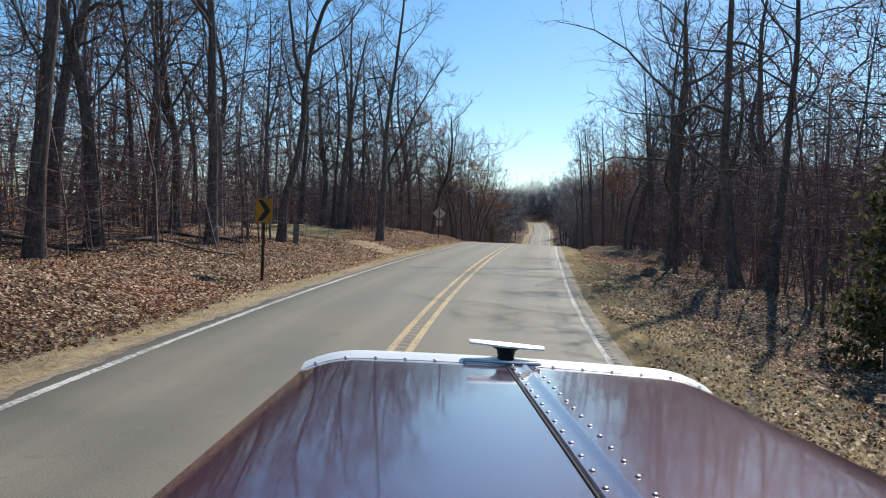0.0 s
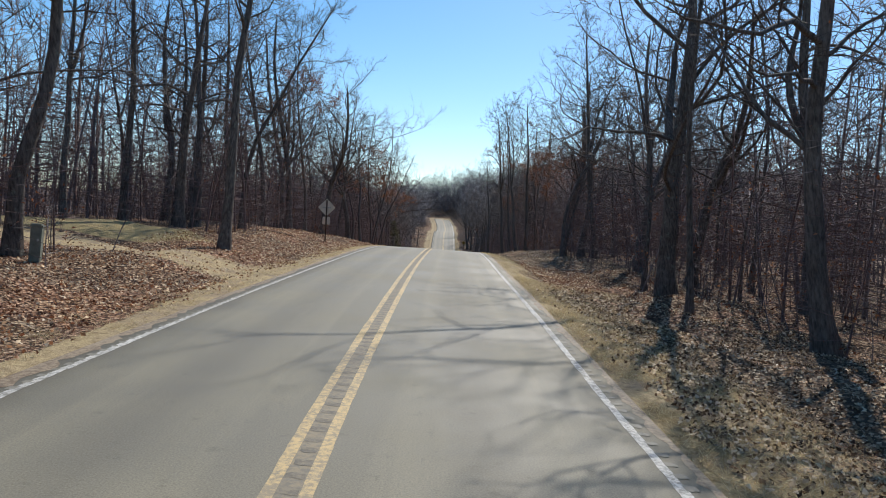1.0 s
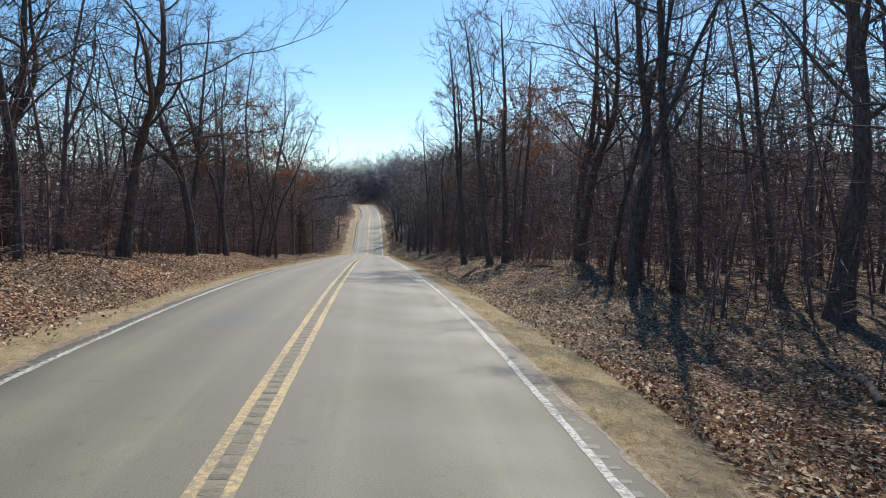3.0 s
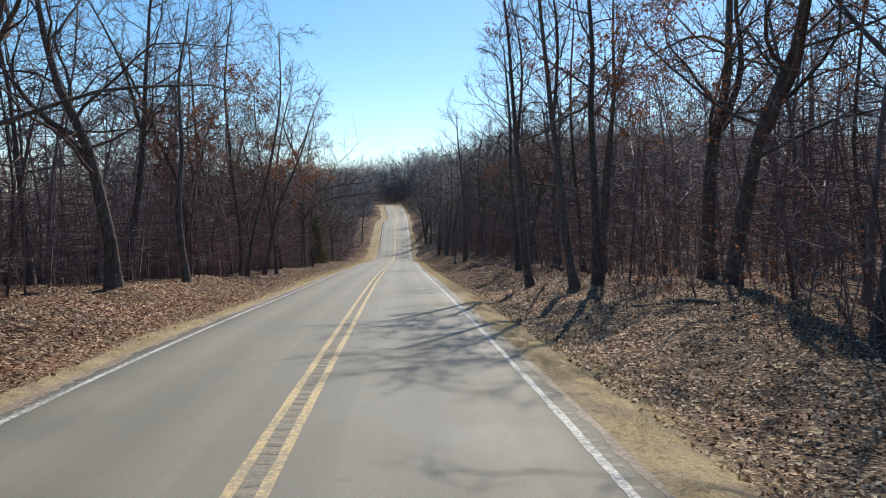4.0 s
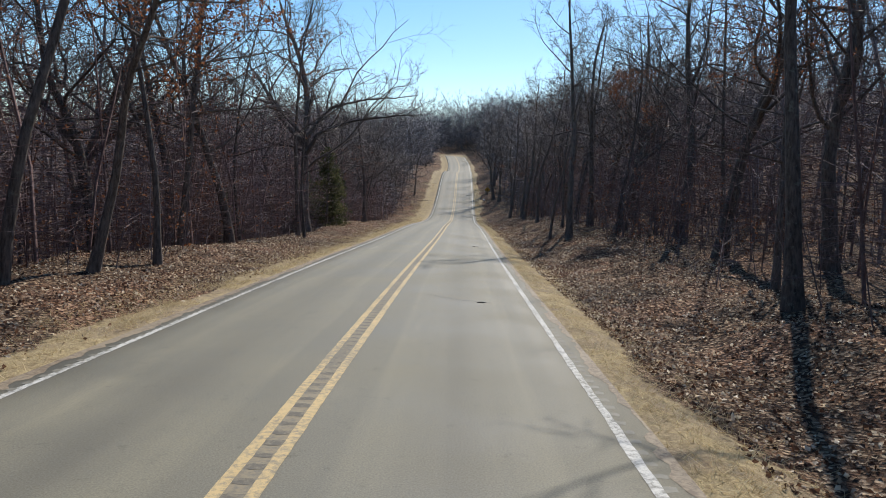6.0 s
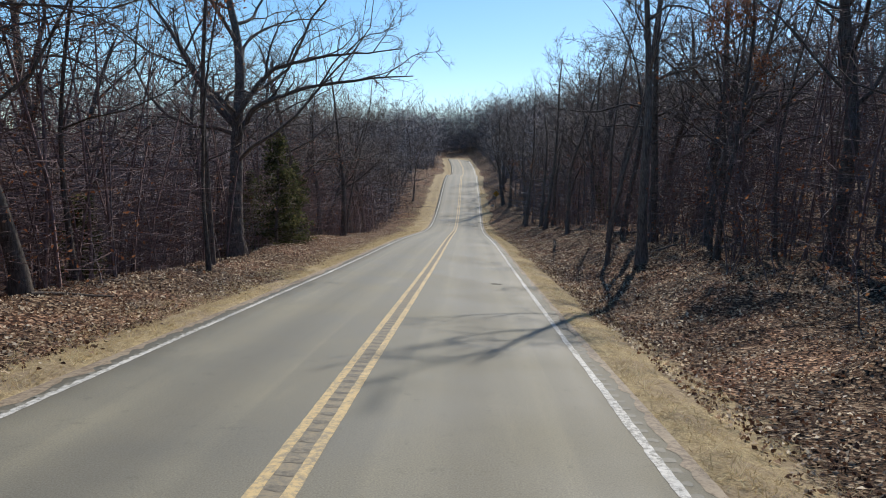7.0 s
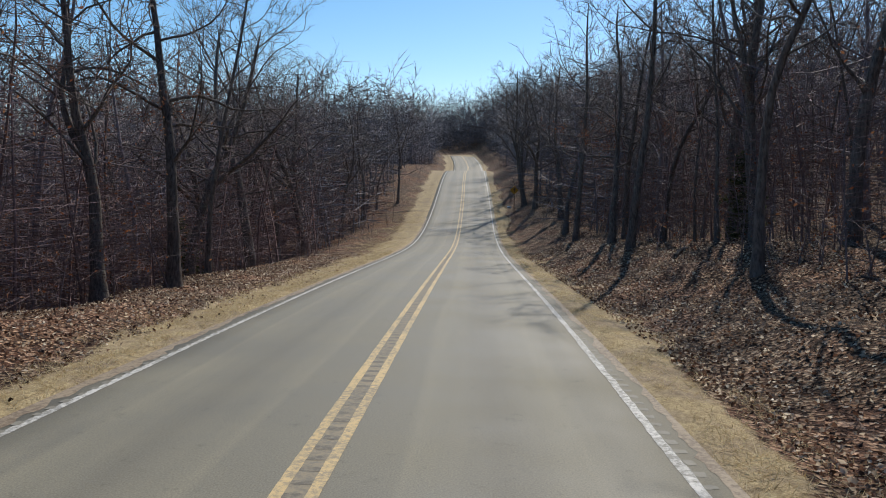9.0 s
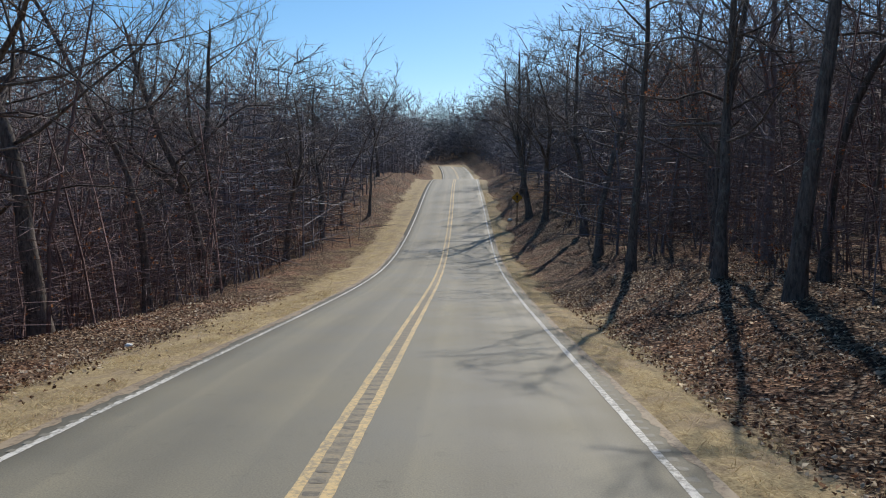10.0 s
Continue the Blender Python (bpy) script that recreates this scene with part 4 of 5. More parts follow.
def build_brush(name, count, place, leafy, kinds, bark=M_WOODS):
    """Saplings and wiry shoots between the trees, and the dead leaves on some of them."""
    r = np.random.RandomState(len(name) + count)
    items, leaves = [], []
    pts = [place() for _ in range(count)]
    pts = [p for p in pts if not clearing(*p)]
    zs = land(np.array([p[0] for p in pts]), np.array([p[1] for p in pts]))
    for (x, y), z in zip(pts, zs):
        k, a, sc = rng.randrange(len(kinds)), rng.uniform(0, 6.28), rng.uniform(0.7, 1.25)
        items.append((k, x, y, z, a, sc))
        if rng.random() < leafy * (1.6 if math.sin(x * 0.21 + y * 0.13) > 0 else 0.3):
            t = kinds[k][1] * sc
            t = t[r.permutation(len(t))[:24 if len(t) > 125 else 60]]
            c, q = math.cos(a), math.sin(a)
            leaves.append(np.stack([t[:, 0] * c - t[:, 1] * q + x, t[:, 0] * q + t[:, 1] * c + y, t[:, 2] + z], -1) + r.normal(0, 0.06, t.shape))
    v, f = scatter(items, [a for a, _ in kinds])
    tagged(new(name, mesh_np(name, v, f, bark)), "tangled bare saplings and brush under the trees", "undergrowth", kind="stuff")
    if leaves:
        c = np.concatenate(leaves)
        v, f = leaf_quads(r, c, 0.055)
        tagged(new("russet_leaves", mesh_np("russet_leaves", v, f, M_RUST)), "dry russet leaves clinging to saplings", "leaves", kind="stuff")


build_brush("brush_roadside", 900, behind(8.0, 17, -2, 235, 1.2), 0.30, SAPS_NEAR)
build_brush("brush_woods", 450, behind(14.5, 50, -5, 245), 0.22, SAPS_FAR)
build_brush("brush_hill", 150, behind(6.8, 36, 215, 345), 0.2, SAPS_FAR)
build_brush("thicket_roadside", 1550, behind(9.4, 23, -2, 240, 1.6), 0.26, THICK, M_SPRAY)
def left_edge():
    y = rng.uniform(105, 205)
    return float(road_x(y)) - 9.3 - 8 * rng.random(), y


build_brush("thicket_slope", 380, left_edge, 0.30, THICK, M_SPRAY)
build_brush("thicket_woods", 1300, behind(18, 56, -5, 262), 0.10, THICK_FAR, M_SPRAY)
build_brush("thicket_hill", 1700, behind(9.5, 62, 208, 400), 0.04, THICK_HILL, M_FAR_HAZED)
build_brush("thicket_ridge", 1250, behind(0, 60, 396, 448), 0.0, THICK_HILL, M_FAR_HAZED)


# ---- fallen leaves and dead grass ----
def build_litter(name, count, side, y0, y1, e0, e1, size, mat, label):
    r = np.random.RandomState(count)
    y = r.uniform(y0, y1, count)
    e = e0 + (e1 - e0) * r.rand(count) ** 1.4
    x = road_x(y) + side * e
    keep = waves(x, y, 2.3, 9) * 0.5 + waves(x, y, 7.0, 10) + (e - 5.2) * 0.7 > r.uniform(-1.9, 0.5, count)
    keep &= ~((x < 0) & (np.abs(y - 44.0 - 0.35 * (-3.7 - x)) < 2.2) & (x > -14) & (r.rand(count) < 0.68))
    # few leaves stay on the open straw and grit beside the pavement
    bare = e - EDGE < 0.85 + 0.30 * waves(x, y, 3.1, 31) + 0.9 * (side < 0) * smooth(162, 190, y) - 0.60 * (side > 0) * smooth(38, 26, y)
    keep &= ~bare | (r.rand(count) < 0.10)
    x, y = x[keep], y[keep]
    z = land(x, y)
    v, f = leaf_quads(r, np.stack([x, y, z + 0.022], -1), size, 0.45, 0.7)
    # lay them flat-ish on the ground
    ground = np.repeat(z, 4) + 0.008
    v[:, 2] = ground + np.clip((v[:, 2] - ground) * 0.85 + 0.012, 0.0, 0.075)
    return tagged(new(name, mesh_np(name, v, f, mat)), label, "fallen leaves", kind="stuff")


build_litter("fallen_leaves", 54000, -1, 4, 106, 3.95, 11, 0.040, M_LEAF, "brown and pale curled oak leaves on the ground")
build_litter("fallen_leaves", 46000, -1, 106, 200, 3.95, 11, 0.040, M_LEAF_SHADED, "dark brown oak leaves, darkened for the shade of the woods")
build_litter("fallen_leaves", 52000, 1, 4, 46, 3.95, 12, 0.042, M_LEAF_OLD, "tan and pale curled oak leaves on the ground")
build_litter("fallen_leaves", 17000, 1, 46, 66, 4.9, 13, 0.040, M_LEAF, "brown and pale curled oak leaves on the ground")
build_litter("fallen_leaves", 26000, 1, 66, 104, 4.6, 13, 0.040, M_LEAF_OLD, "weathered tan and grey oak leaves on the ground")
build_litter("fallen_leaves", 54000, 1, 104, 200, 4.6, 12, 0.040, M_LEAF_SHADED, "dark brown curled oak leaves on the bank")


def build_grass(name, count, seed, y0, y1, west, reach):
    r = np.random.RandomState(seed)
    tufts = count // 14
    y = r.uniform(y0, y1, tufts)
    side = np.where(r.rand(tufts) < west, -1.0, 1.0)
    e = EDGE + 0.12 + reach * r.rand(tufts) ** 1.3 + (side < 0) * (y > 200) * r.uniform(0, 2.5, tufts)
    x = road_x(y) + side * e
    keep = waves(x, y, 3.0, 12) > -0.7
    x, y = np.repeat(x[keep], 14), np.repeat(y[keep], 14)
    n = len(x)
    x, y = x + r.normal(0, 0.12, n), y + r.normal(0, 0.15, n)
    z = land(x, y) - 0.005
    # long dead blades, most of them beaten down
    h, a, b = r.uniform(0.02, 0.10, n), r.uniform(0, 6.28, n), r.normal(0, 2.0, (n, 2))
    w = 0.0055
    p = np.stack([x, y, z], -1)
    dx = np.stack([np.cos(a) * w, np.sin(a) * w, np.zeros(n)], -1)
    tip = p + np.stack([b[:, 0] * h, b[:, 1] * h, h], -1)
    v = np.stack([p - dx, p + dx, tip], 1).reshape(-1, 3)
    return tagged(new(name, mesh_np(name, v, np.arange(n * 3).reshape(-1, 3), M_GRASS)), "short dead straw-coloured grass along the road edge", "grass", kind="stuff")


build_grass("dead_grass", 130000, 77, 4, 260, 0.40, 1.5)
build_grass("dead_grass", 60000, 78, 6, 48, 0.0, 3.2)
build_grass("dead_grass", 50000, 79, 112, 236, 1.0, 2.0)


# ---- cedars ----
def cedar(seed, height):
    """A conical evergreen: trunk, and a crown of many small drooping sprays."""
    r = np.random.RandomState(seed)
    wood, boughs = Soup(), []
    stem = crooked(r, (0, 0, -0.2), (0, 0, 1), height, 6, 0.03, 0.05)
    wood.add(*tube(stem, [0.11, 0.09, 0.075, 0.06, 0.04, 0.02, 0], 6))
    n = int(26 * height)
    for i in range(n):
        q = 0.04 + 0.94 * (i / n) ** 0.9
        p, _ = along(stem, min(q, 0.999))
        a = r.uniform(0, 6.28)
        l = (0.27 * height * (1 - q) ** 0.75 + 0.2) * r.uniform(0.6, 1.2)
        way = unit(np.array([math.cos(a), math.sin(a), r.uniform(0.0, 0.5)]))
        wood.add(*tube([p, p + way * l], [0.014, 0], 3))
        m = max(6, int(l * 26))
        u = r.uniform(0.15, 1.0, m)[:, None]
        boughs.append(p + way * l * u + r.normal(0, 0.13, (m, 3)) * (0.4 + u) * (0.6, 0.6, 0.8))
    return wood.arrays(), leaf_quads(r, np.concatenate(boughs), 0.10, 0.2)


def plant_cedar(x, y, seed, height):
    root = new("cedar_tree")
    (tv, tf), (cv, cf) = cedar(seed, height)
    part("trunk", mesh_np("trunk", tv, tf, M_BARK_GREY), root)
    part("crown", mesh_np("crown", cv, cf, M_CEDAR), root, "dark green evergreen sprays")
    root.matrix_basis = spot(x, y, seed * 40)
    return tagged(root, "dark green cedar among bare trees", "tree", "cedars")


plant_cedar(-8.7, 155.2, 1, 6.2)
plant_cedar(-11.0, 156.5, 2, 5.0)
plant_cedar(-9.2, 160.5, 3, 5.2)
plant_cedar(10.2, 23.0, 4, 4.6)
plant_cedar(14.0, 28.0, 5, 3.0)
plant_cedar(-11.5, 141.0, 6, 3.2)
plant_cedar(13.5, 186.0, 7, 4.0)
plant_cedar(-12.5, 186.0, 8, 3.4)

# ---- signs and roadside furniture ----
M_STEEL = Mat("galvanized_steel", 0.5, 0.8)
M_STEEL.color(M_STEEL.ramp(M_STEEL.noise(M_STEEL.coords(), 9, 4), [(0.3, (0.30, 0.30, 0.29)), (0.7, (0.48, 0.48, 0.46))]))
M_STEEL = M_STEEL.m
M_RUSTY = mat_bark("weathered_steel_post", (0.06, 0.042, 0.032), (0.14, 0.095, 0.07))
M_SIGN = Mat("yellow_sign_sheeting", 0.45)
M_SIGN.color(M_SIGN.ramp(M_SIGN.noise(M_SIGN.coords(), 3, 4), [(0.3, (0.36, 0.165, 0.010)), (0.7, (0.47, 0.23, 0.016))]))
M_SIGN = M_SIGN.m
M_BLACK = Mat("black_sign_ink", 0.5).color((0.015, 0.015, 0.016)).m
M_BACK = Mat("dull_sign_back", 0.7)
M_BACK.color(M_BACK.ramp(M_BACK.noise(M_BACK.coords(), 4, 4), [(0.3, (0.62, 0.52, 0.40)), (0.7, (0.74, 0.64, 0.52))]))
M_BACK = M_BACK.m
M_BOX = Mat("faded_green_plastic", 0.6)
M_BOX.color(M_BOX.ramp(M_BOX.noise(M_BOX.coords(), 6, 4), [(0.3, (0.13, 0.14, 0.11)), (0.7, (0.24, 0.245, 0.20))]))
M_BOX = M_BOX.m


def bm_mesh(name, bm, mat, bevel=0.0):
    if bevel:
        bmesh.ops.bevel(bm, geom=bm.edges[:], offset=bevel, segments=2, affect="EDGES", clamp_overlap=True)
    bmesh.ops.recalc_face_normals(bm, faces=bm.faces[:])
    for e in bm.edges:
        if len(e.link_faces) == 2 and e.calc_face_angle() > 0.6:
            e.smooth = False
    me = bpy.data.meshes.new(name)
    bm.to_mesh(me)
    bm.free()
    me.materials.append(mat)
    return me


def block(sx, sy, sz, at=(0, 0, 0)):
    bm = bmesh.new()
    bmesh.ops.create_cube(bm, size=1.0, matrix=Matrix.Translation(at) @ Matrix.Diagonal((sx, sy, sz, 1)))
    return bm


def prism(outline, y0, y1):
    """A flat outline in x and z, given thickness in y."""
    bm = bmesh.new()
    a = [bm.verts.new((x, y0, z)) for x, z in outline]
    b = [bm.verts.new((x, y1, z)) for x, z in outline]
    bm.faces.new(a)
    bm.faces.new(b[::-1])
    for i in range(len(a)):
        j = (i + 1) % len(a)
        bm.faces.new((a[i], a[j], b[j], b[i]))
    return bm


def channel_post(height):
    """A flanged steel sign post with a U section."""
    w, d, t = 0.032, 0.03, 0.006
    out = [(-w - 0.012, 0), (-w, 0), (-w * 0.6, d), (w * 0.6, d), (w, 0), (w + 0.012, 0), (w + 0.012, -t), (w - t, -t), (w * 0.6 - t, d - t), (-w * 0.6 + t, d - t), (-w + t, -t), (-w - 0.012, -t)]
    bm = bmesh.new()
    low = [bm.verts.new((x, y, -0.3)) for x, y in out]
    top = [bm.verts.new((x, y, height)) for x, y in out]
    for i in range(len(out)):
        j = (i + 1) % len(out)
        bm.faces.new((low[i], low[j], top[j], top[i]))
    bm.faces.new(top)
    return bm


def rounded(w, h, r=0.035):
    pts = []
    for cx, cz, a0 in ((w / 2 - r, -h / 2 + r, -90), (w / 2 - r, h / 2 - r, 0), (-w / 2 + r, h / 2 - r, 90), (-w / 2 + r, -h / 2 + r, 180)):
        pts += [(cx + r * math.cos(radians(a0 + k * 30)), cz + r * math.sin(radians(a0 + k * 30))) for k in range(4)]
    return pts


def chevron_sign(x, y, facing, center, w=0.61, h=0.76, ink=1):
    """A yellow curve marker with a black arrowhead, facing the traffic that comes up the road."""
    root = new("chevron_sign")
    part("post", bm_mesh("post", channel_post(center + h * 0.4), M_RUSTY), root, "rusty steel channel post")
    plate = [(a, b + center) for a, b in rounded(w, h)]
    p = part("plate", bm_mesh("plate", prism(plate, -0.012, -0.009), M_SIGN), root)
    k = w * 0.30 * ink
    arrow = [(-k * 1.25, h * 0.44), (-k * 0.1, h * 0.44), (k * 1.3, 0), (-k * 0.1, -h * 0.44), (-k * 1.25, -h * 0.44), (k * 0.12, 0)]
    part("arrow", bm_mesh("arrow", prism([(a, b + center) for a, b in arrow], -0.016, -0.0125), M_BLACK), p, "black arrowhead pointing along the curve")
    for dz in (-0.25, 0.25):
        bm = bmesh.new()
        bmesh.ops.create_cone(bm, segments=6, radius1=0.012, radius2=0.010, depth=0.012, cap_ends=True, matrix=Matrix.Translation((0, -0.021, center + dz)) @ Matrix.Rotation(radians(90), 4, "X"))
        part("bolt", bm_mesh("bolt", bm, M_STEEL), root)
    root.matrix_basis = pose(x, y, float(land(x, y)), 0, 0, facing)
    return tagged(root, "yellow chevron curve sign with black arrow on a steel post", "road sign")


def warning_sign_back(x, y, facing, center):
    """A diamond warning sign with a small plate below it, seen from behind."""
    root = new("warning_sign")
    part("post", bm_mesh("post", channel_post(center + 0.45), M_RUSTY), root, "rusty steel channel post")
    s = 0.76
    turned_ = [((a - b) * 0.7071, (a + b) * 0.7071 + center) for a, b in rounded(s, s, 0.05)]
    part("plate", bm_mesh("plate", prism(turned_, 0.033, 0.036), M_BACK), root, "dull unpainted back of a diamond plate")
    part("advisory_plate", bm_mesh("advisory_plate", prism([(a, b + center - 0.80) for a, b in rounded(0.46, 0.46)], 0.033, 0.036), M_BACK), root, "dull unpainted back of a square plate")
    part("brace", bm_mesh("brace", block(0.5, 0.006, 0.04, (0, 0.031, center)), M_STEEL), root, "flat steel brace")
    root.matrix_basis = pose(x, y, float(land(x, y)), 0, 0, facing)
    return tagged(root, "diamond warning sign with small plate, back to view", "road sign")


def diamond_sign(x, y, facing, center):
    root = new("warning_sign")
    part("post", bm_mesh("post", channel_post(center + 0.4), M_RUSTY), root, "rusty steel channel post")
    s = 0.70
    turned_ = [((a - b) * 0.7071, (a + b) * 0.7071 + center) for a, b in rounded(s, s, 0.05)]
    p = part("plate", bm_mesh("plate", prism(turned_, -0.012, -0.009), M_SIGN), root)
    part("symbol", bm_mesh("symbol", prism([(a, b + center) for a, b in [(-0.04, -0.24), (0.04, -0.24), (0.04, 0.06), (0.12, 0.06), (0.0, 0.25), (-0.12, 0.06), (-0.04, 0.06)]], -0.016, -0.0125), M_BLACK), p, "black symbol on the plate")
    root.matrix_basis = pose(x, y, float(land(x, y)), 0, 0, facing)
    return tagged(root, "yellow diamond warning sign on a steel post", "road sign")


def pedestal(x, y, turn):
    """A short utility pedestal with a domed cap."""
    root = new("utility_pedestal")
    part("body", bm_mesh("body", block(0.26, 0.22, 0.92, (0, 0, 0.40)), M_BOX, 0.02), root)
    part("cap", bm_mesh("cap", block(0.30, 0.26, 0.10, (0, 0, 0.905)), M_BOX, 0.03), root, "domed cap")
    part("latch", bm_mesh("latch", block(0.04, 0.02, 0.07, (0.06, -0.12, 0.55)), M_STEEL, 0.004), root, "small steel latch")
    root.matrix_basis = pose(x, y, float(land(x, y)), 0, 2, turn)
    return tagged(root, "short faded green utility pedestal standing in leaves", "utility box")


chevron_sign(-4.76, 26.0, 6, 1.94, 0.47, 0.65)
warning_sign_back(-6.0, 66.4, 0, 2.1)
diamond_sign(5.6, 235.0, 0, 2.4)
pedestal(-8.8, 40.0, 12)


def log(x, y, length, radius, turn, seed):
    """A fallen bough with broken ends lying on the leaves."""
    r = np.random.RandomState(seed)
    c = np.array([math.cos(radians(turn)), math.sin(radians(turn)), 0])
    n = 7
    pts = np.array([np.array([x, y, 0]) + c * length * (i / n - 0.5) + np.append(r.normal(0, 0.05, 2) * length * 0.2, 0) for i in range(n + 1)])
    pts[:, 2] = land(pts[:, 0], pts[:, 1]) + radius * 0.75
    rad = radius * np.linspace(1.0, 0.45, n + 1)
    s = Soup()
    v, f = tube(pts, rad, 7)
    s.add(v, f)
    s.add(np.vstack([v[:7], pts[0]]), np.array([((i + 1) % 7, i, 7) for i in range(7)]))
    s.add(np.vstack([v[-7:], pts[-1]]), np.array([(i, (i + 1) % 7, 7) for i in range(7)]))
    for k in range(3):
        p, w = along(pts, r.uniform(0.3, 0.95))
        s.add(*tube([p, p + unit(turned(r, w, 55) + (0, 0, 0.35)) * length * r.uniform(0.1, 0.25)], [radius * 0.3, 0], 4))
    ob = new("fallen_branch", mesh_np("fallen_branch", *s.arrays(), M_BARK, True))
    return tagged(ob, "fallen dead branch lying on brown leaves", "branch", "fallen branches")


for i, (x, y, l, rd, a) in enumerate([(-11.5, 26, 4.5, 0.07, 10), (-9.0, 29.5, 3.5, 0.05, 25), (-12, 36, 5, 0.09, -15), (-8.2, 62, 2.6, 0.06, 30), (10.5, 66, 4, 0.08, 70), (9.0, 88, 3, 0.06, 120), (-9.5, 84, 3.5, 0.06, 15), (12.5, 112, 5, 0.09, 40), (10.5, 151, 3.4, 0.07, 35), (9.6, 181, 3.8, 0.08, 60), (11.2, 167, 4.2, 0.07, 140), (-7.4, 133, 2.2, 0.05, 70)]):
    log(x, y, l, rd, a, 900 + i)


# ---- the truck that stands at the start of the road ----
M_HOOD = Mat("plum_metallic_paint", 0.27, 0.3, 0.4)
_c = M_HOOD.coords()
M_HOOD.color(M_HOOD.mix(0.5, M_HOOD.ramp(M_HOOD.noise(_c, 420, 2), [(0.3, (0.092, 0.036, 0.056)), (0.7, (0.125, 0.052, 0.078))]), M_HOOD.ramp(M_HOOD.noise(_c, 3, 4), [(0.3, (0.105, 0.040, 0.062)), (0.7, (0.130, 0.052, 0.078))])))
M_HOOD.b.inputs["Coat Weight"].default_value = 1.0
M_HOOD.b.inputs["Coat Roughness"].default_value = 0.06
M_HOOD = M_HOOD.m
M_CHROME = Mat("brushed_aluminium", 0.55, 0.6)
M_CHROME.color(M_CHROME.ramp(M_CHROME.noise(M_CHROME.coords(), 14, 4), [(0.3, (0.82, 0.82, 0.81)), (0.7, (0.92, 0.92, 0.90))]))
M_CHROME = M_CHROME.m
M_SHELL = Mat("bright_aluminium_shell", 0.4, 0.0, 0.6)
M_SHELL.color(M_SHELL.ramp(M_SHELL.noise(M_SHELL.coords(), 14, 4), [(0.3, (0.80, 0.81, 0.80)), (0.7, (0.90, 0.91, 0.89))]))
M_SHELL = M_SHELL.m
M_RIVET = Mat("dull_rivet_steel", 0.35, 0.8).color((0.22, 0.21, 0.23)).m
M_SEAM = Mat("black_rubber_seam", 0.7).color((0.012, 0.012, 0.013)).m
M_TYRE = Mat("black_tyre_rubber", 0.85)
M_TYRE.color(M_TYRE.ramp(M_TYRE.noise(M_TYRE.coords(), 12, 4), [(0.3, (0.02, 0.02, 0.02)), (0.7, (0.045, 0.043, 0.04))]))
M_TYRE = M_TYRE.m

HOOD = pose(3.128, 6.495, 2.412) @ pose(0, 0, 0, 0, 0, 9.09) @ pose(0, 0, 0, -2.03, 0, 0) @ pose(0, 0, 0, 0, 1.61, 0)
MID_X, HALF_W, TOP_Z, FRONT_Y, BACK_Y = 0.222, 0.545, -0.268, 1.985, 0.42


def hood_top(x):
    """Height of the hood over its width: nearly flat, rolled down at both sides."""
    u = abs(x - MID_X) / HALF_W
    return TOP_Z - 0.010 * u * u - 0.034 * max(0.0, (u - 0.72) / 0.28) ** 2.2


def sheet(rows, thick=0.004):
    """A thin curved panel from rows of points, closed with a second skin below."""
    bm = bmesh.new()
    n, m = len(rows), len(rows[0])
    up = [[bm.verts.new(p) for p in r_] for r_ in rows]
    dn = [[bm.verts.new((p[0], p[1], p[2] - thick)) for p in r_] for r_ in rows]
    for i in range(n - 1):
        for j in range(m - 1):
            bm.faces.new((up[i][j], up[i + 1][j], up[i + 1][j + 1], up[i][j + 1]))
            bm.faces.new((dn[i][j], dn[i][j + 1], dn[i + 1][j + 1], dn[i + 1][j]))
    for i in range(n - 1):
        bm.faces.new((up[i][0], dn[i][0], dn[i + 1][0], up[i + 1][0]))
        bm.faces.new((up[i][-1], up[i + 1][-1], dn[i + 1][-1], dn[i][-1]))
    for j in range(m - 1):
        bm.faces.new((up[0][j], up[0][j + 1], dn[0][j + 1], dn[0][j]))
        bm.faces.new((up[-1][j], dn[-1][j], dn[-1][j + 1], up[-1][j + 1]))
    return bm


def smoothed(me):
    for p in me.polygons:
        p.use_smooth = True
    return me


def hood_panel(sign):
    rows = []
    for i in range(9):
        y = BACK_Y + (FRONT_Y - BACK_Y) * i / 8
        row = []
        for j in range(21):
            first = 0.046 if sign > 0 else 0.012
            u = first + (HALF_W - first) * j / 20
            x = MID_X + sign * u
            row.append((x, y, hood_top(x)))
        # the side of the hood, below the rolled edge
        for k in range(1, 5):
            row.append((MID_X + sign * (HALF_W - 0.012 * k), y, hood_top(MID_X + HALF_W) - 0.02 - 0.14 * k))
        rows.append(row if sign > 0 else row[::-1])
    return smoothed(bm_mesh("hood_panel", sheet(rows), M_HOOD))


def tube_mesh(name, pts, radii, k, mat):
    return smoothed(mesh_np(name, *tube(pts, radii, k), mat))


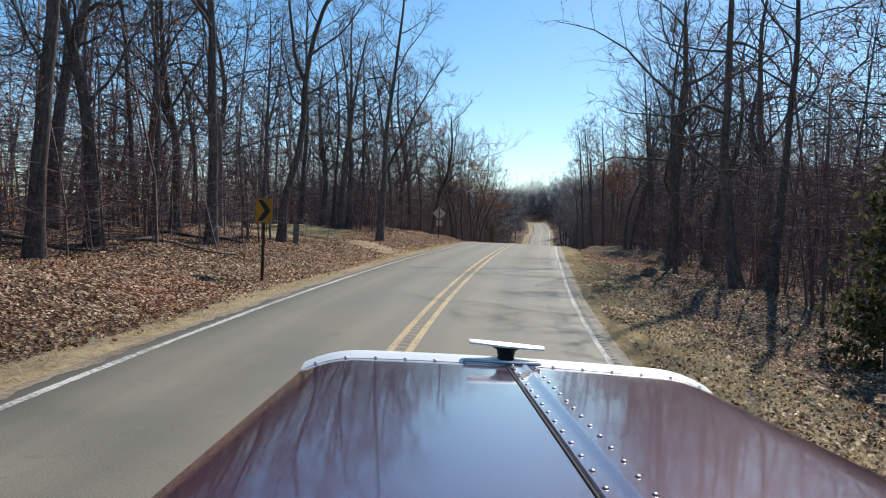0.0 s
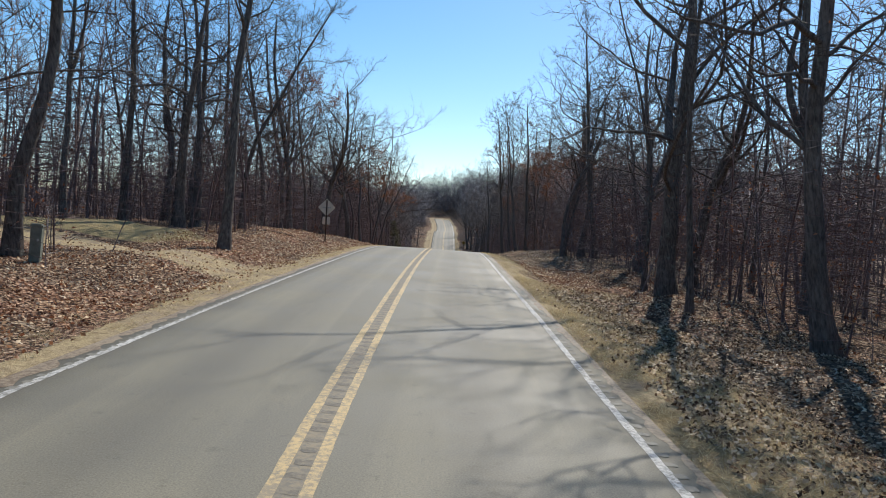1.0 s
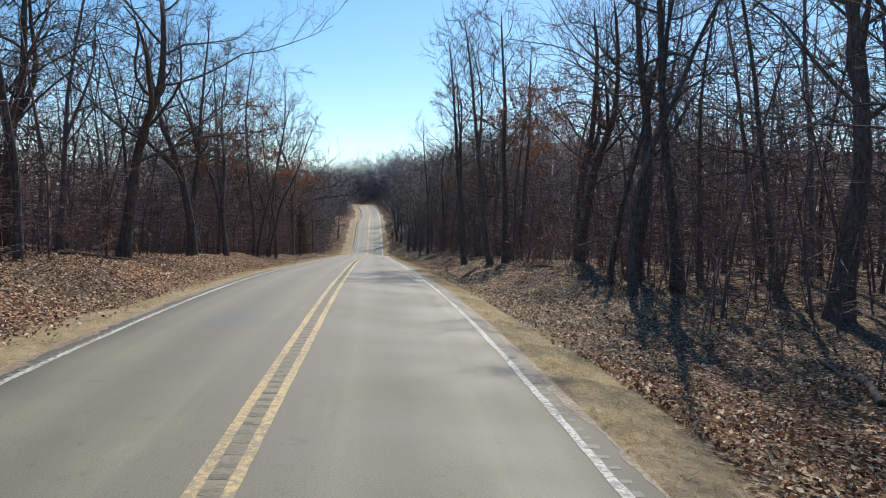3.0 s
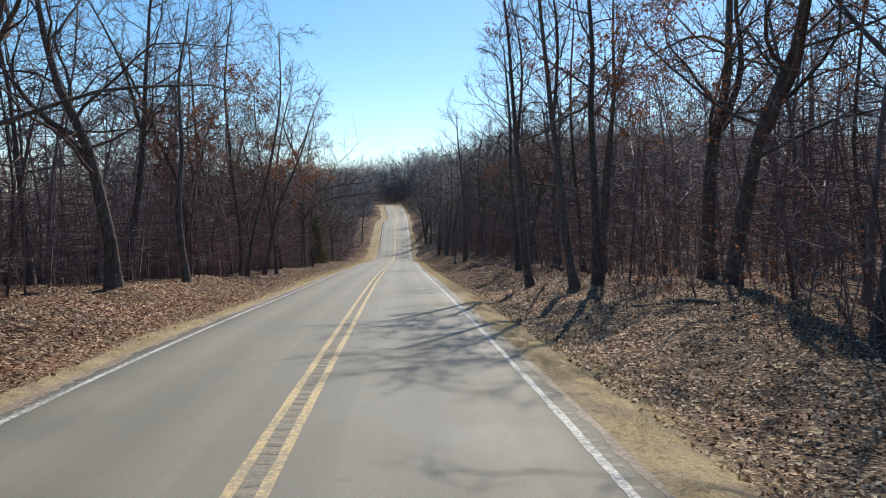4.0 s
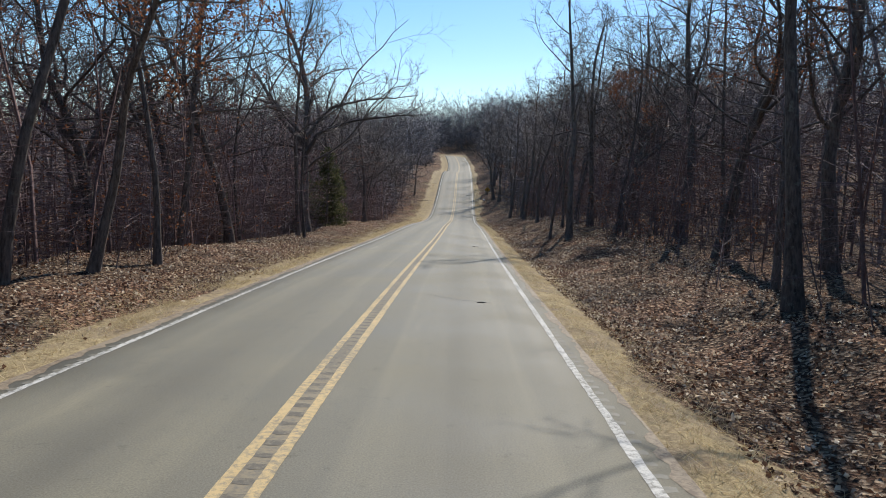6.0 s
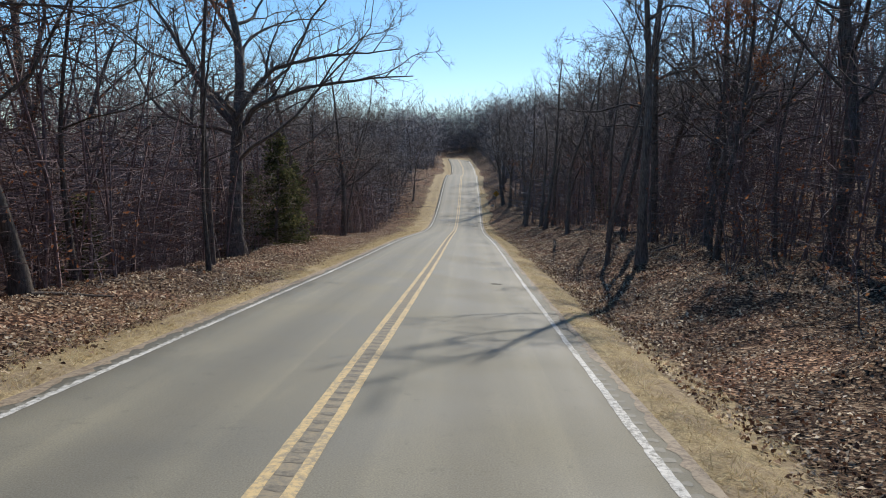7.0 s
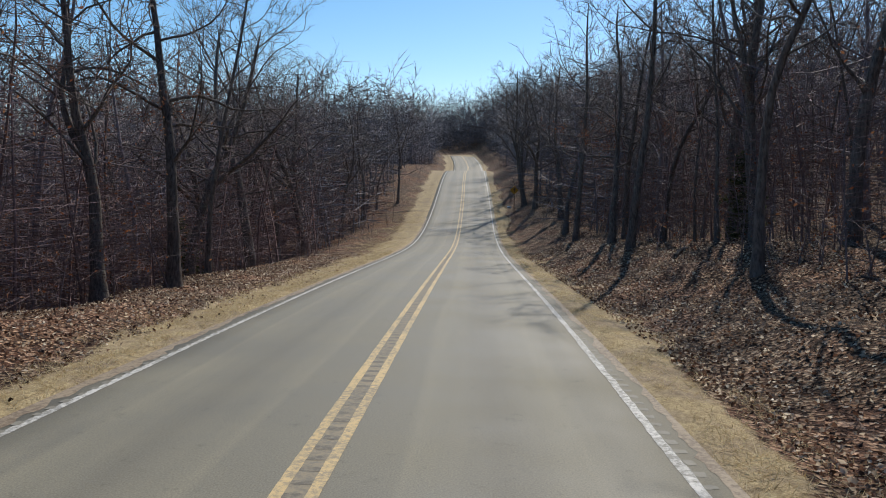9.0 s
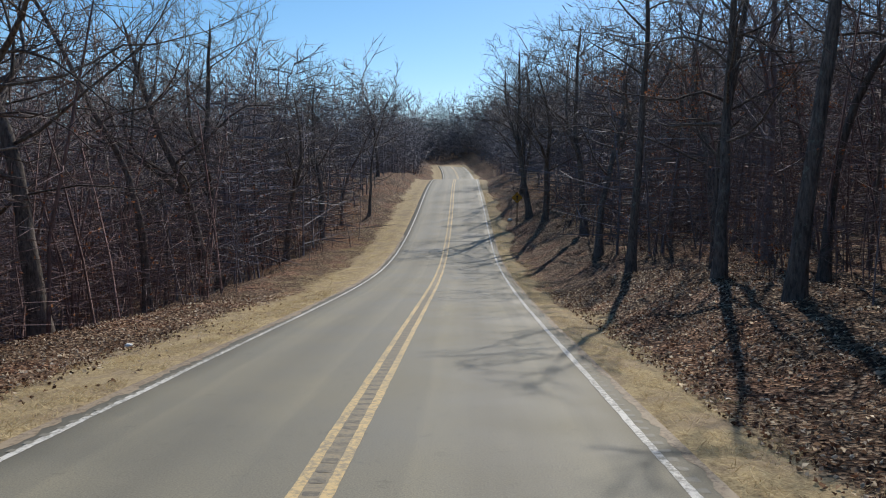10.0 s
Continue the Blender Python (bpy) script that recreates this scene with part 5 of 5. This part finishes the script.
def build_truck():
    root = new("truck")
    root.matrix_basis = HOOD
    for s_ in (-1, 1):
        part("hood_panel", hood_panel(s_), root)
    # hinge channel along the middle, with a raised bead
    prof = [(-0.005, 0.001), (-0.002, 0.004), (0.012, 0.0042), (0.028, 0.0042), (0.036, 0.008), (0.042, 0.008), (0.046, 0.003), (0.049, 0.001)]
    rows = [[(MID_X + a, BACK_Y + (FRONT_Y - BACK_Y) * i / 6, TOP_Z + b) for a, b in prof] for i in range(7)]
    hinge = part("hinge", smoothed(bm_mesh("hinge", sheet(rows, 0.006), M_HOOD)), root, "riveted hinge strip along the hood")
    part("seam", tube_mesh("seam", [(MID_X - 0.009, BACK_Y, TOP_Z), (MID_X - 0.009, FRONT_Y, TOP_Z)], [0.0028, 0.0028], 6, M_SEAM), root, "black seam beside the hinge")
    me = None
    for side in (0.006, 0.067):
        y = BACK_Y + 0.03
        while y < FRONT_Y - 0.02:
            if me is None:
                bm = bmesh.new()
                bmesh.ops.create_uvsphere(bm, u_segments=8, v_segments=5, radius=0.0048)
                bmesh.ops.scale(bm, vec=(1, 1, 0.5), verts=bm.verts[:])
                me = smoothed(bm_mesh("rivet", bm, M_RIVET))
            r_ = part("rivet", me, hinge)
            r_.location = (MID_X + side, y, TOP_Z + (0.0045 if side < 0.03 else 0.0005))
            y += 0.074
    # bright radiator shell that rounds the front edge
    rows = []
    lip = []
    for j in range(33):
        x = MID_X + (HALF_W + 0.006) * (-1 + j / 16)
        lip.append((x, FRONT_Y - 0.030, hood_top(x) + 0.001))
    rows.append(lip)
    rows.append([(p[0], p[1] + 0.030, p[2] + 0.008) for p in lip])
    for i in range(6):
        a = radians(18 * i)
        row = []
        for j in range(33):
            u = -1 + 2 * j / 32
            x = MID_X + (HALF_W + 0.006) * u
            row.append((x, FRONT_Y + 0.030 + 0.06 * math.sin(a), hood_top(x) + 0.014 - 0.055 * (1 - math.cos(a))))
        rows.append(row)
    for k in range(1, 4):
        rows.append([(p[0], p[1] + 0.002 * k, p[2] - 0.24 * k) for p in rows[7]])
    shell = part("radiator_shell", smoothed(bm_mesh("radiator_shell", sheet(rows, 0.004), M_SHELL)), root, "polished metal radiator shell with rivets")
    for j in range(14):
        x = MID_X - HALF_W * 0.94 + 2 * HALF_W * 0.94 * j / 13
        if abs(x - MID_X) > 0.06:
            r_ = part("rivet", me, shell)
            r_.location = (x, FRONT_Y - 0.024, hood_top(x) + 0.0028)
    # winged ornament on a short stem
    y0 = FRONT_Y + 0.02
    wing = []
    for i in range(13):
        u = -1 + i / 6
        w = 0.034 * (1 - 0.55 * abs(u))
        x, z = MID_X - 0.005 + 0.102 * u, TOP_Z + 0.048 - 0.004 * u
        wing.append([(x, y0 - w, z), (x, y0 - w * 0.5, z + 0.006), (x, y0 + w * 0.5, z + 0.006), (x, y0 + w, z)])
    orn = part("ornament", smoothed(bm_mesh("ornament", sheet(wing, 0.005), M_CHROME)), root, "polished winged hood ornament")
    part("stem", tube_mesh("stem", [(MID_X - 0.005, y0, TOP_Z - 0.006), (MID_X - 0.005, y0, TOP_Z + 0.016), (MID_X - 0.005, y0, TOP_Z + 0.034), (MID_X - 0.005, y0, TOP_Z + 0.044)], [0.034, 0.022, 0.026, 0.044], 12, M_SEAM), orn, "dark flared stem")
    # added bar that imitates the ornament's reflection and shadow on the hood
    part("catch", smoothed(bm_mesh("catch", block(0.21, 0.014, 0.008, (MID_X - 0.02, FRONT_Y - 0.035, TOP_Z + 0.008)), M_CHROME, 0.003)), root, "bar standing for the ornament's reflection in the hood")
    # what carries the hood: engine box, axle and wheels
    part("engine_box", bm_mesh("engine_box", block(0.86, 1.35, 0.85, (MID_X, 1.15, TOP_Z - 0.62)), M_SEAM, 0.03), root, "dark engine bay below the hood")
    part("bumper", bm_mesh("bumper", block(2.2, 0.16, 0.30, (MID_X, FRONT_Y + 0.25, TOP_Z - 1.28)), M_CHROME, 0.04), root, "polished steel bumper")
    inv = HOOD.inverted()
    for sx in (-0.98, 0.98):
        p = HOOD @ Vector((MID_X + sx, 1.25, -1.5))
        ground = float(road_z(p.y)) + (p.x - float(road_x(p.y))) * float(road_bank(p.y)) + 0.02
        c = inv @ Vector((p.x, p.y, ground + 0.51))
        ring = [(c.x + a, b) for a, b in ((-0.14, 0.30), (-0.15, 0.44), (-0.12, 0.50), (0.0, 0.51), (0.12, 0.50), (0.15, 0.44), (0.14, 0.30))]
        v, f = [], []
        for i in range(32):
            a = 2 * math.pi * i / 32
            v += [(x, c.y + q * math.cos(a), c.z + q * math.sin(a)) for x, q in ring]
        for i in range(32):
            for j in range(6):
                p0, p1 = i * 7 + j, ((i + 1) % 32) * 7 + j
                f.append((p0, p0 + 1, p1 + 1, p1))
        wheel = part("wheel", smoothed(mesh_np("wheel", v, f, M_TYRE)), root, "black front tyre")
        bm = bmesh.new()
        bmesh.ops.create_cone(bm, segments=28, radius1=0.31, radius2=0.29, depth=0.22, cap_ends=True, matrix=Matrix.Translation(c) @ Matrix.Rotation(radians(90), 4, "Y"))
        part("rim", bm_mesh("rim", bm, M_CHROME, 0.01), wheel, "polished wheel rim")
        fend = []
        for i in range(11):
            a = radians(20 + 14 * i)
            fend.append([(c.x + dx, c.y + 0.62 * math.cos(a), c.z + 0.60 * math.sin(a) - dz) for dx, dz in ((-0.22, 0.03), (-0.18, 0.0), (0.18, 0.0), (0.22, 0.03))])
        part("fender", smoothed(bm_mesh("fender", sheet(fend, 0.006), M_HOOD)), root, "plum painted wheel fender")
    part("axle", tube_mesh("axle", [(MID_X - 0.95, 1.25, -1.66), (MID_X + 0.95, 1.25, -1.66)], [0.06, 0.06], 10, M_SEAM), root, "dark front axle")
    part("frame_rail", bm_mesh("frame_rail", block(0.6, 1.7, 0.28, (MID_X, 1.2, -1.42)), M_SEAM, 0.02), root, "dark chassis rail")
    return tagged(root, "plum truck front with riveted hood and polished ornament", "truck")


build_truck()


# ---- small things on and beside the road ----
M_TAR = Mat("black_crack_sealant", 0.55).color((0.055, 0.052, 0.048)).m
M_BAG = Mat("white_plastic", 0.5)
M_BAG.color(M_BAG.ramp(M_BAG.noise(M_BAG.coords(), 20, 3), [(0.3, (0.62, 0.62, 0.60)), (0.7, (0.82, 0.82, 0.80))]))
M_BAG = M_BAG.m


def road_point(o, y, lift):
    return (float(road_x(y)) + o, y, float(road_z(y)) + o * float(road_bank(y)) - 0.012 * abs(o) + 0.03 + lift)


def tar_seam(y, o0, o1, width, skew, seed):
    """A wandering sealed crack across the asphalt."""
    r = np.random.RandomState(seed)
    n = 26
    v, f, dy = [], [], 0.0
    for i in range(n + 1):
        o = o0 + (o1 - o0) * i / n
        dy += r.normal(0, 0.075)
        w = width * r.uniform(0.5, 1.2)
        a, b, c = road_point(o, y + dy + skew * i / n - w, 0.0035), road_point(o, y + dy + skew * i / n, 0.0065), road_point(o, y + dy + skew * i / n + w, 0.0035)
        v += [a, b, c]
        if i:
            k = 3 * i
            f += [(k - 3, k, k + 1, k - 2), (k - 2, k + 1, k + 2, k - 1)]
    return tagged(new("tar_seam", mesh_np("tar_seam", v, f, M_TAR)), "dark sealed crack across the asphalt", "road crack", "sealed cracks")


for i, (y, a, b, w, sk) in enumerate([(41.3, 0.5, 2.6, 0.014, 0.5), (118.0, 0.9, 2.4, 0.013, -0.5)]):
    tar_seam(y, a, b, w, sk, 40 + i)


def road_stick(o, y, length, turn):
    """A short broken stick lying on the lane."""
    p = np.array(road_point(o, y, 0.012))
    d = np.array([math.cos(radians(turn)), math.sin(radians(turn)), 0.0])
    pts = [p - d * length / 2, p - d * length * 0.15 + (0, 0.015, 0.004), p + d * length * 0.2, p + d * length / 2 + (0, 0.01, 0.004)]
    return tagged(new("stick", mesh_np("stick", *tube(pts, [0.012, 0.014, 0.011, 0.0], 6), M_BARK, True)), "short broken stick lying on the asphalt lane", "stick")


road_stick(2.43, 140.2, 0.42, 5)
road_stick(2.2, 117.0, 0.25, 20)


def litter_bag(x, y, size, seed):
    """A crumpled white bag caught in the leaves."""
    r = np.random.RandomState(seed)
    bm = bmesh.new()
    bmesh.ops.create_icosphere(bm, subdivisions=2, radius=size)
    for q in bm.verts:
        q.co = Vector(q.co) * r.uniform(0.7, 1.2)
        q.co.z = q.co.z * 0.55 + size * 0.35
    ob = new("plastic_bag", bm_mesh("plastic_bag", bm, M_BAG))
    ob.location = (x, y, float(land(x, y)))
    return tagged(ob, "crumpled white plastic bag lying among the leaves", "litter")


litter_bag(5.2, 238.3, 0.24, 1)
litter_bag(-6.6, 187.0, 0.10, 2)
